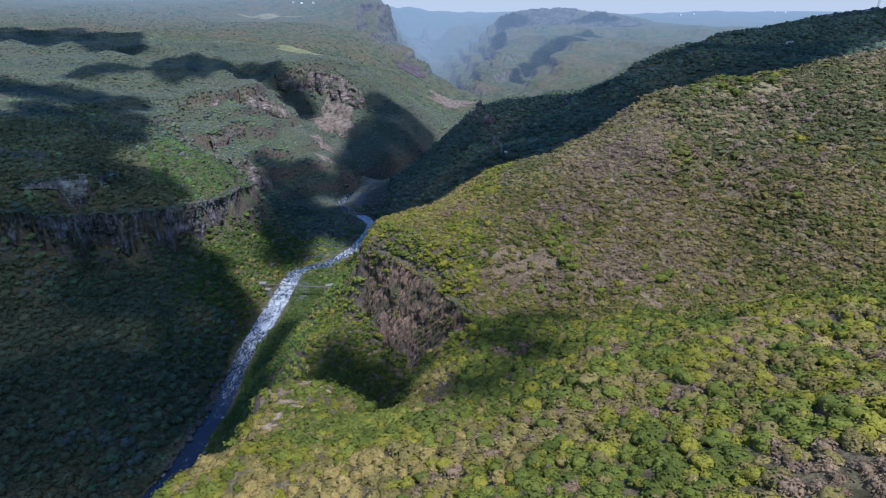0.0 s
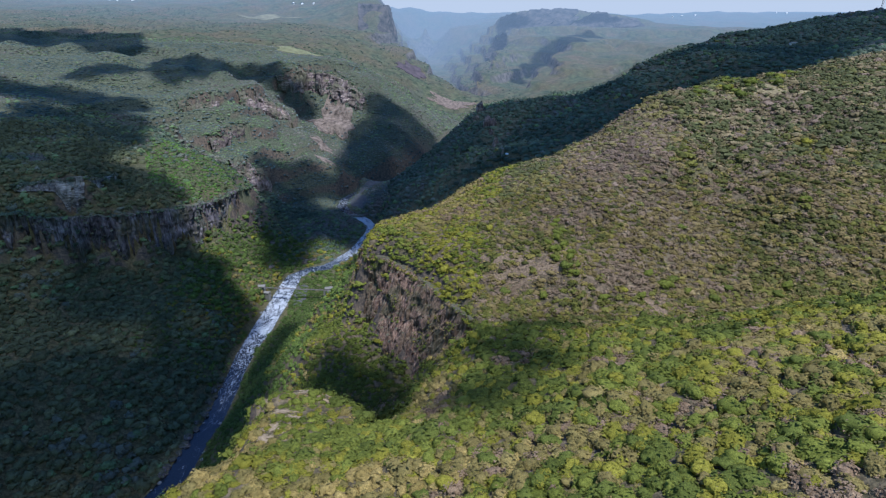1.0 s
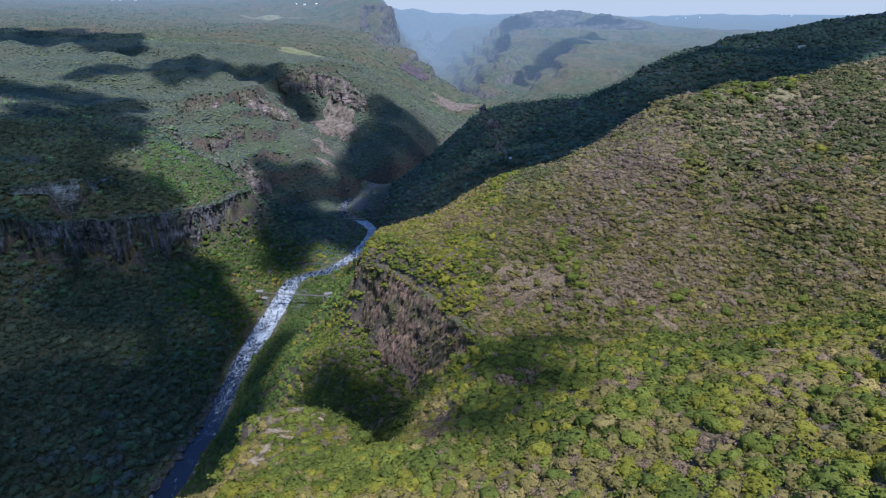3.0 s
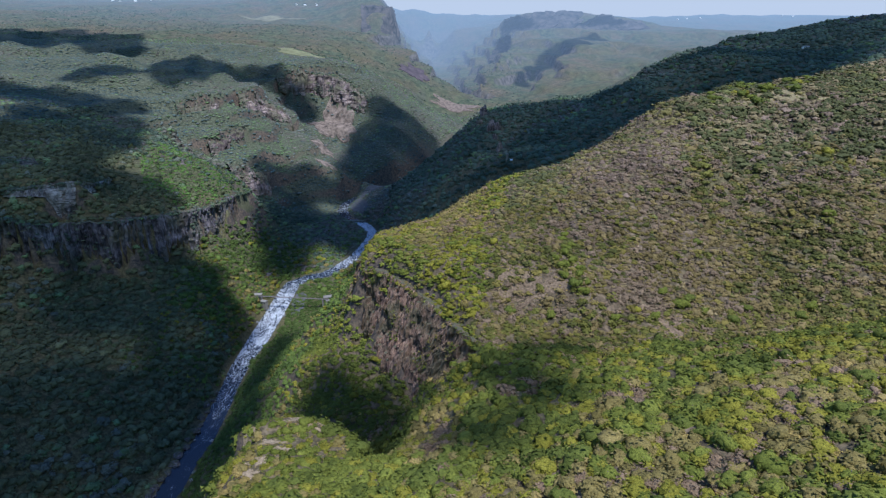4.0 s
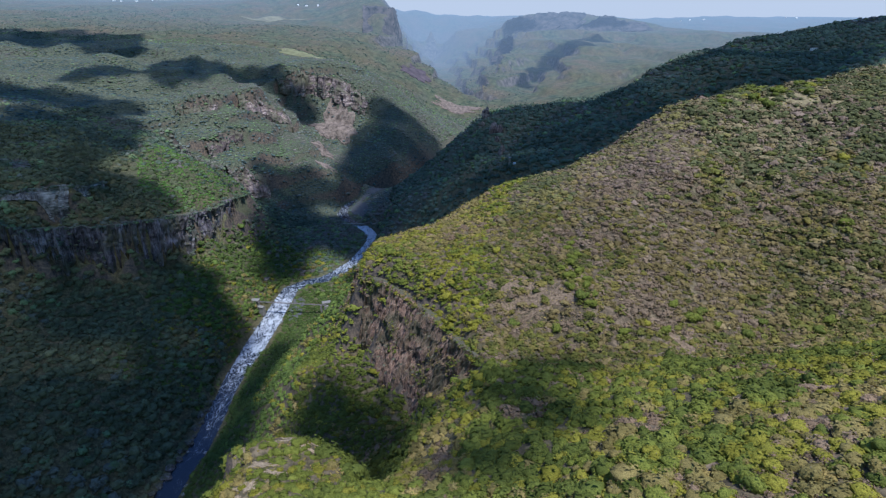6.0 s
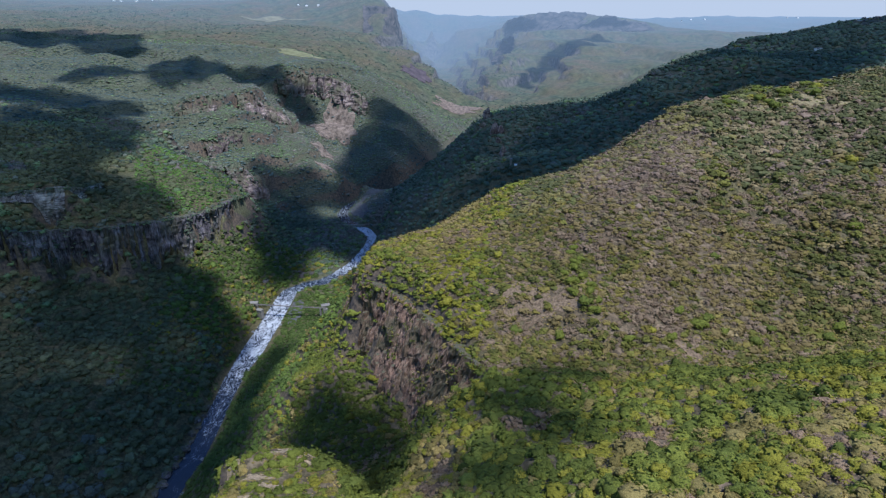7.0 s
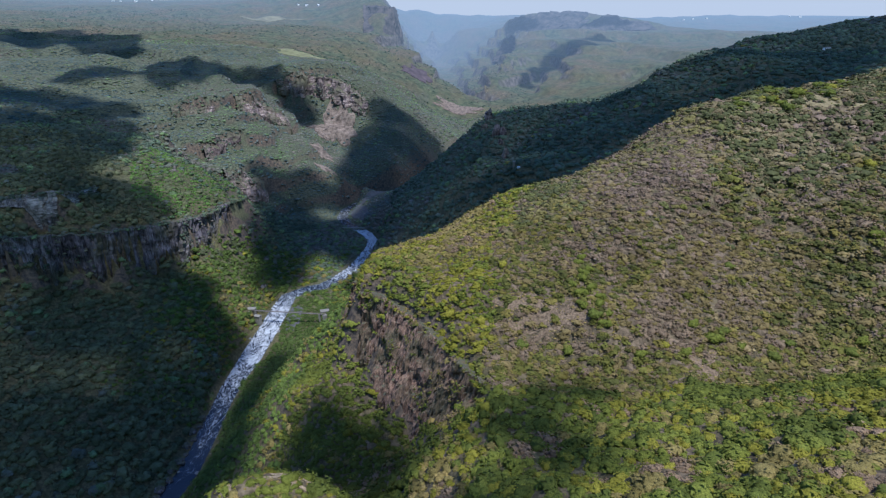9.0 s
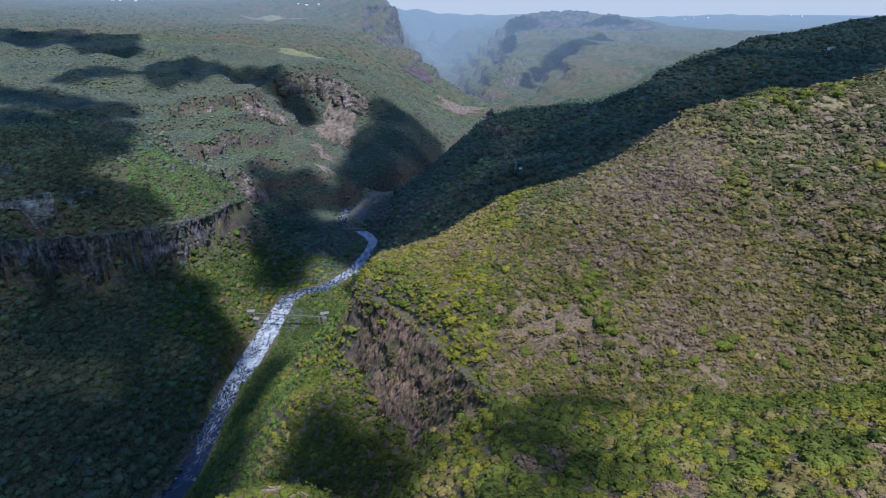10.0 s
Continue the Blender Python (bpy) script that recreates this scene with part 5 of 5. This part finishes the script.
# footbridge over the river
def footbridge():
    a, b = Vector((-240, 661, 16.5)), Vector((-150, 655, 16.5))
    span, mid = (b - a).length, (a + b) / 2
    root = at("footbridge", mid.x, mid.y, mid.z, math.degrees(math.atan2(b.y - a.y, b.x - a.x)))
    bm = bmesh.new()
    box(bm, 0, 0, -0.35, span, 0.5, 0.35)
    for k in range(31):
        box(bm, -span / 2 + span * k / 30, 0, -0.2, 0.25, 2.6, 0.2)
    part("girder", bm, M_STEEL, root, "rusty steel girder with crossbeams")
    bm = bmesh.new()
    for k in range(90):
        box(bm, -span / 2 + span * (k + 0.5) / 90, 0, 0.02, span / 90 * 0.9, 2.4, 0.09)
    part("deck", bm, M_PLANK, root, "grey plank deck")
    for side in (-1.2, 1.2):
        bm = bmesh.new()
        for h in (0.6, 1.15):
            rod(bm, (-span / 2, side, h), (span / 2, side, h), 0.05)
        for k in range(31):
            rod(bm, (-span / 2 + span * k / 30, side, 0), (-span / 2 + span * k / 30, side, 1.2), 0.04, 5)
        part("railing", bm, M_STEEL, root)
    for side in (-1, 1):
        bm = bmesh.new()
        end = span / 2 * side
        ground_z = float(height(mid.x + end, mid.y)) - mid.z
        box(bm, end * 0.86, 0, -17.5, 1.8, 3.2, 17.1, 0.15)
        part("pier", bm, M_CONCRETE, root, "concrete pier")
        bm = bmesh.new()
        box(bm, end, 0, min(ground_z, -1) - 3, 4.5, 4.2, -min(ground_z, -1) + 2.6, 0.2)
        part("abutment", bm, M_CONCRETE, root)
    return tagged(root, "narrow plank footbridge on concrete piers across the river", "bridge")


footbridge()


def house(name, x, y, turn, long, wide, tall, roof_mat, label, sink=1.0, doors=1, windows=2, z=None, group=""):
    root = at(name, x, y, z, turn)
    bm = bmesh.new()
    box(bm, 0, 0, -sink, long, wide, tall + sink, 0.05)
    part("wall", bm, M_PLASTER if name in ("hillside_house", "distant_house") else M_CONCRETE, root)
    bm = bmesh.new()
    v = [bm.verts.new(c) for c in ((-long / 2 - 0.4, -wide / 2 - 0.4, tall), (long / 2 + 0.4, -wide / 2 - 0.4, tall), (long / 2 + 0.4, wide / 2 + 0.4, tall), (-long / 2 - 0.4, wide / 2 + 0.4, tall), (-long / 2 - 0.4, 0, tall + wide * 0.2), (long / 2 + 0.4, 0, tall + wide * 0.2))]
    for f in ((0, 1, 5, 4), (2, 3, 4, 5), (0, 4, 3), (1, 2, 5), (3, 2, 1, 0)):
        bm.faces.new([v[k] for k in f])
    part("roof", bm, roof_mat, root)
    for k in range(doors):
        bm = bmesh.new()
        box(bm, -long / 2 + long * (k + 0.5) / (doors + windows), -wide / 2, 0, 1.1, 0.12, 2.05)
        part("door", bm, M_DARK, root)
    for k in range(windows):
        bm = bmesh.new()
        box(bm, -long / 2 + long * (k + doors + 0.5) / (doors + windows), -wide / 2, 1.0, 1.2, 0.10, 1.1)
        part("window", bm, M_DARK, root)
    return tagged(root, label, "house", group)


house("pump_house", -242, 664, 4, 15, 6, 3.6, M_CONCRETE, "pale concrete pump house at the bridge's end", 8, z=14.0)
house("stone_hut", -229, 654, -20, 7, 5, 3.4, M_CONCRETE, "small pale concrete hut on the wooded bank", 8, z=10.0)
house("river_shed", -157, 684, 20, 10, 6.5, 3.6, M_TILE, "brown sheet-roofed shed on the gravel bank", 5)
house("hillside_house", 520, 933, 10, 10, 4, 2.4, M_TILE, "white-roofed house alone in the dark woodland", 4)
for k, (px, py, w, hgt, roof) in enumerate(((642, 1052, 16, 5, M_TILE), (668, 1045, 12, 4, M_CLAY), (690, 1032, 22, 5, M_TILE), (715, 1046, 12, 6, M_TILE), (742, 1060, 18, 4, M_CLAY))):
    house("ridge_house", px, py, 12 + 9 * k, w * 0.6, 6, hgt * 0.65, roof, "pale plastered house among trees on the ridge", 4, group="houses on the ridge")
for k, (px, py, w) in enumerate(((-1821, 3340, 30), (-1760, 3300, 18), (-1631, 3206, 26), (-1560, 3230, 16), (-657, 2771, 22), (-604, 2760, 16), (-700, 2790, 14), (1534, 4314, 34), (1600, 4330, 24), (1706, 4364, 40), (2334, 4496, 50), (2400, 4480, 30))):
    house("distant_house", px, py, 17 * k % 60, w * 0.5, 9, 4, M_PLASTER, "white building far off on the plateau", 6, 0, 3, group="buildings on the plateau")


# small tower on the ridge's flank
root = at("stone_tower", 69, 731)
bm = bmesh.new()
box(bm, 0, 0, -3, 2.6, 2.6, 11.5, 0.1)
part("shaft", bm, M_CONCRETE, root)
bm = bmesh.new()
box(bm, 0, 0, 8.5, 3.4, 3.4, 0.7, 0.1)
part("cap", bm, M_CONCRETE, root)
bm = bmesh.new()
box(bm, 4.5, 0.5, -3, 6, 4, 5.6, 0.1)
part("annex", bm, M_PLASTER, root, "low pale annex")
tagged(root, "narrow pale concrete tower with a low annex on the wooded slope", "tower")

# radio mast
root = at("radio_mast", 735, 1075)
for sx, sy in ((-1, -1), (1, -1), (0, 1)):
    bm = bmesh.new()
    rod(bm, (sx * 1.6, sy * 1.6, -2), (sx * 0.5, sy * 0.5, 44), 0.16)
    part("leg", bm, M_STEEL, root)
bm = bmesh.new()
corner = lambda k, t: ((-1, 1, 0)[k] * (1.6 - 1.1 * t), (-1, -1, 1)[k] * (1.6 - 1.1 * t), 44 * t)
for n in range(16):
    for k in range(3):
        rod(bm, corner(k, n / 16), corner((k + 1) % 3, (n + 1) / 16), 0.08, 5)
part("bracing", bm, M_STEEL, root)
for h, a in ((38, 0.3), (41, 2.4), (35, 4.2)):
    bm = bmesh.new()
    rod(bm, (0.9 * math.cos(a), 0.9 * math.sin(a), h), (1.3 * math.cos(a), 1.3 * math.sin(a), h), 0.8, 12)
    part("antenna", bm, M_PLASTER, root, "white dish antenna")
tagged(root, "slender steel lattice radio mast on the ridge top", "mast")

# weir across the river
root = at("weir", -175, 987, -2.5, 2)
bm = bmesh.new()
box(bm, 0, 0, 0, 50, 2.2, 4.6, 0.2)
part("wall", bm, M_CONCRETE, root)
bm = bmesh.new()
box(bm, 0, 0.3, 4.6, 50, 3.0, 0.35, 0.08)
part("coping", bm, M_CONCRETE, root)
tagged(root, "low pale concrete weir across the river", "weir")


# ---------------------------------------------------------------- open patches that lie on the ground
def patch(name, x, y, rx, ry, turn, mat, label, category, lift=0.5, ragged=0.3, step=None):
    """A thin sheet laid over the ground with a ragged outline."""
    rings, spokes = (14, 64) if max(rx, ry) < 40 else (30, 96)
    a = np.linspace(0, 2 * np.pi, spokes, endpoint=False)
    edge = 1 + ragged * value_noise(np.cos(a) * 40 + x, np.sin(a) * 40 + y, 17) + ragged * 0.5 * value_noise(np.cos(a) * 90 + x, np.sin(a) * 90 + y, 13)
    k = np.linspace(0.02, 1, rings)[:, None] * edge[None]
    u, v = k * np.cos(a) * rx, k * np.sin(a) * ry
    c, s = math.cos(radians(turn)), math.sin(radians(turn))
    X, Y = x + u * c - v * s, y + u * s + v * c
    Z = height(X, Y) + lift
    Z[-1] -= lift * 2
    f = []
    for i in range(rings - 1):
        for j in range(spokes):
            f.append((i * spokes + j, i * spokes + (j + 1) % spokes, (i + 1) * spokes + (j + 1) % spokes, (i + 1) * spokes + j))
    return tagged(mesh_object(name, np.c_[X.ravel(), Y.ravel(), Z.ravel()], f, mat), label, category, kind="structure")


patch("ground_field", -412, 1668, 66, 42, -12, M_FIELD, "pale green mown field on the plateau", "field", 1.5)
patch("ground_fallow", -730, 2530, 110, 36, -4, M_FALLOW, "long pale fallow field on the plateau", "field", 3)
patch("ground_scree", -272, 1350, 46, 48, 20, M_SCREE, "brownish bare scree below the broken cliff", "scree", 2.6, 0.4)
patch("ground_scree_low", -262, 1185, 22, 14, -30, M_SCREE, "pale bare ground low on the spur", "scree", 1.2, 0.5)
patch("ground_bare_slope", 0, 1785, 75, 26, -4, M_FAR_SCREE, "pinkish bare slope across the canyon", "scree", 1.5, 0.6)
patch("ground_earth", -250, 1134, 20, 9, -10, M_SCREE, "brown bare earth on the wooded slope", "soil", 1.0, 0.4)
patch("ground_red_slope", -119, 1895, 45, 40, 0, M_RED, "dark reddish rock slope across the canyon", "rock", 2.5, 0.35)
M_TAN = plain("pale_tan_rock", (0.265, 0.190, 0.112), 0.95, 0.65, 1.4)
for px, py, rx, ry, turn in ((-74, 256, 8, 3, -8), (-97, 250, 2.6, 4.5, 10), (-85, 240, 6, 2.6, 5), (-76, 233, 4, 2.2, 0), (-83, 222, 5, 4, 20), (-66, 235, 3, 2, 0), (-62, 257, 4, 1.8, -20), (-86, 214, 3.5, 2.5, 0)):
    patch("ground_outcrop", px, py, rx, ry, turn, M_TAN, "pale tan bare rock and dry soil on the outcrop", "rock", 0.3, 0.8)
M_PINK = plain("pinkish_soil", (0.165, 0.112, 0.068), 0.95, 0.7, 0.9)
for px, py, rx, ry in ((56, 334, 22, 10), (34, 347, 12, 8), (128, 312, 9, 6)):
    patch("ground_bare_soil", px, py, rx, ry, 15, M_PINK, "pinkish bare soil between the hill's shrubs", "soil", 0.3, 0.9)
for px, py, rx, ry in ((268, 526, 20, 7), (236, 533, 14, 4.5), (292, 523, 15, 7), (308, 517, 9, 5)):
    patch("ground_dry_grass", px, py, rx, ry, 20, M_DRYGRASS, "pale dry grass on the hill's level top", "grass", 0.3, 0.8)
patch("gravel_bar", -170, 1046, 15, 38, 24, M_GRAVEL, "grey gravel bar beside the river", "gravel", 0.6, 0.2)
patch("gravel_bar_upper", -134, 1122, 11, 62, -40, M_GRAVEL, "grey gravel bank along the river's bend", "gravel", 0.6, 0.2)
patch("gravel_bank", -192, 672, 9, 34, 8, M_GRAVEL, "pale gravel bank beside the rapids", "gravel", 0.5, 0.2)


# boulders in and beside the river
def boulder_mesh(r):
    bm = bmesh.new()
    bmesh.ops.create_icosphere(bm, subdivisions=2, radius=1.0)
    for v in bm.verts:
        n = noise.noise(v.co * 1.3 + Vector((r.uniform(0, 50), 0, 0))) * 0.1
        v.co = v.co * (1 + n)
    seed = Vector((float(r.integers(90)), float(r.integers(90)), 0))
    for v in bm.verts:
        v.co *= 1 + 0.35 * noise.noise(v.co * 1.1 + seed)
        v.co.z *= 0.7
    me = bpy.data.meshes.new("boulder")
    bm.to_mesh(me)
    bm.free()
    me.materials.append(M_BOULDER)
    return me


BOULDERS = [boulder_mesh(r) for _ in range(6)]
for k in range(110):
    i = int(r.integers(40, len(mid) - 60)) if k % 3 else int(r.integers(52, 74))
    off = r.choice([-1, 1]) * r.uniform(6.5, 14) if k % 4 else r.uniform(-7, 7)
    bx, by = mid[i] + across[i] * off
    size = r.uniform(0.6, 2.0) if k % 9 else r.uniform(2.0, 3.2)
    ob = new("boulder", BOULDERS[k % 6])
    ob.matrix_world = pose(bx, by, max(float(height(bx, by)), -1.2) + size * 0.15, 0, 0, r.uniform(0, 360)) @ Matrix.Diagonal((size, size * r.uniform(0.7, 1.2), size, 1))
    tagged(ob, "pale grey boulder at the river's edge", "boulder", "boulders along the river")


# rock outcrops on the dark ridge's nose and dark rocks on the shore
def outcrop_mesh(seed, mat):
    bm = bmesh.new()
    bmesh.ops.create_icosphere(bm, subdivisions=3, radius=1.0)
    at_ = Vector((seed, 2.0 * seed, 0))
    for v in bm.verts:
        n = noise.noise(v.co * 1.2 + at_) * 0.45 + noise.noise(v.co * 3.1 + at_) * 0.22
        v.co *= 1 + n
        v.co.z = v.co.z * 0.8 + 0.12 * math.floor(v.co.z * 4) * 0.6
    me = bpy.data.meshes.new("rock_outcrop")
    bm.to_mesh(me)
    bm.free()
    me.materials.append(mat)
    return me


for k, (px, py, sx, sy, sz) in enumerate(((62, 936, 7, 6, 11), (71, 929, 5, 5, 8), (71, 872, 6, 5, 9), (52, 995, 6, 6, 12), (44, 972, 5, 5, 7), (66, 905, 4, 4, 6))):
    ob = new("rock_outcrop", outcrop_mesh(3.0 + 7 * k, M_PALE))
    ob.matrix_world = pose(px, py, float(height(px, py)) + sz * 0.35, 0, 0, 40 * k) @ Matrix.Diagonal((sx, sy, sz, 1))
    tagged(ob, "pinkish grey rock outcrop on the wooded ridge", "rock", "rock outcrops on the ridge")
for k in range(16):
    i = int(np.argmin(np.abs(mid[:, 1] - (352 + 9 * k))))
    bx, by = mid[i] - across[i] * r.uniform(9, 15) * np.sign(across[i][0])
    size = r.uniform(1.6, 3.6)
    ob = new("shore_rock", outcrop_mesh(80.0 + 5 * k, M_GREY))
    ob.matrix_world = pose(bx, by, max(float(height(bx, by)), 0) + 0.2 * size, 0, 0, 70 * k) @ Matrix.Diagonal((size, size * 1.3, size * 0.7, 1))
    tagged(ob, "dark grey angular rock on the wooded shore", "rock", "rocks on the shore")


# ---------------------------------------------------------------- single shrubs and trees
def shrub(name, r, kind, clumps, sprigs, label, category="shrub", leaf=0.045):
    """One plant about 1 m wide with its stems."""
    root = at(name, 0, 0, 0)
    v, f = crown_mesh(r, clumps, sprigs, leaf, 110, 0.2 if kind == DRY else 0.0)
    crown = mesh_object("crown", v, f, LEAVES[kind], True)
    tint(crown, r.uniform(0.25, 0.8) + r.normal(0, 0.08, len(v)))
    crown.parent = root
    for k in range(3):
        a = k * 2.1 + r.uniform(0, 1)
        bm = bmesh.new()
        rod(bm, (0.03 * math.cos(a), 0.03 * math.sin(a), -0.12), (0.16 * math.cos(a), 0.16 * math.sin(a), 0.3), 0.018, 5)
        part("stem", bm, M_STEM, root)
    return tagged(root, label, category, "shrubs of the near slope")


KINDS = [(GREEN, "rounded fresh green shrub on the near slope"), (YELLOW, "yellow-green leafy shrub on the near slope"), (OLIVE, "dull olive shrub on the near slope"),
         (DRY, "leafless brown twiggy shrub on the near slope"), (DEEP, "dark green dense shrub on the near slope"), (YELLOW, "bright yellow-green bush among dry scrub"), (GREEN, "broad green shrub among dry scrub"), (OLIVE, "greyish olive bush among dry scrub")]
MODELS = [shrub("shrub", r, kind, 7, 110, label) for kind, label in KINDS]
sx, sy = places(r, -20, 150, 100, 190, 7.2)
for k, (px, py) in enumerate(zip(sx, sy)):
    size = r.uniform(4.5, 9.0)
    m = pose(px, py, float(height(px, py)) + 0.05 * size, 0, 0, r.uniform(0, 360)) @ Matrix.Diagonal((size, size, size * r.uniform(0.75, 1.0), 1))
    if k < len(MODELS):
        MODELS[k].matrix_world = m
    elif k < 290:
        copy_thing(MODELS[int(r.integers(0, len(MODELS)))], m).matrix_world = m

# trees that stand out on the hill
TREES = [shrub("tree", r, kind, 9, 130, label, "tree") for kind, label in ((GREEN, "round bright green tree on the dry hill"), (DEEP, "dark green tree on the dry hill"), (YELLOW, "yellow-green tree on the dry hill"))]
for ob in TREES:
    tagged(ob, group="trees on the hill")
for k, (px, py, kind, size) in enumerate(((244, 379, 1, 10), (74, 330, 0, 10), (29, 377, 1, 8), (136, 326, 0, 11), (211, 323, 0, 10), (276, 445, 2, 12), (74, 362, 0, 8), (70, 346, 0, 9), (78, 338, 0, 8), (66, 354, 0, 7), (72, 371, 0, 7),
                                          (128, 333, 0, 9), (143, 331, 1, 9), (203, 318, 1, 9), (160, 372, 1, 8), (255, 520, 1, 13), (268, 536, 0, 12), (290, 530, 1, 13), (276, 545, 0, 11), (246, 530, 1, 11), (302, 548, 2, 11), (36, 325, 1, 9), (-2, 352, 2, 9), (15, 340, 2, 8), (96, 316, 0, 8), (60, 318, 0, 8), (110, 322, 2, 7), (79, 326, 0, 8), (76, 350, 0, 8), (72, 358, 0, 8), (77, 366, 0, 7), (75, 376, 0, 7), (82, 332, 0, 7), (69, 338, 0, 8), (80, 344, 0, 7), (150, 324, 0, 8), (165, 318, 1, 9), (176, 326, 1, 8), (120, 318, 0, 8))):
    m = pose(px, py, float(height(px, py)) + 0.05 * size, 0, 0, 53 * k) @ Matrix.Diagonal((size, size * 0.9, size * 0.85, 1))
    if k < 3:
        kind = k
        TREES[k].matrix_world = m
    else:
        copy_thing(TREES[kind], m).matrix_world = m
for k in range(34):      # the loose row of trees on the hill's level top
    px = r.uniform(215, 325)
    py = 522 + 0.30 * (px - 215) + r.uniform(-9, 24)
    size = r.uniform(5.5, 10.5)
    m = pose(px, py, float(height(px, py)) + 0.04 * size, 0, 0, 71 * k) @ Matrix.Diagonal((size, size * 1.1, size * r.uniform(0.7, 0.95), 1))
    copy_thing(TREES[(0, 0, 1, 2, 0, 1)[k % 6]], m).matrix_world = m
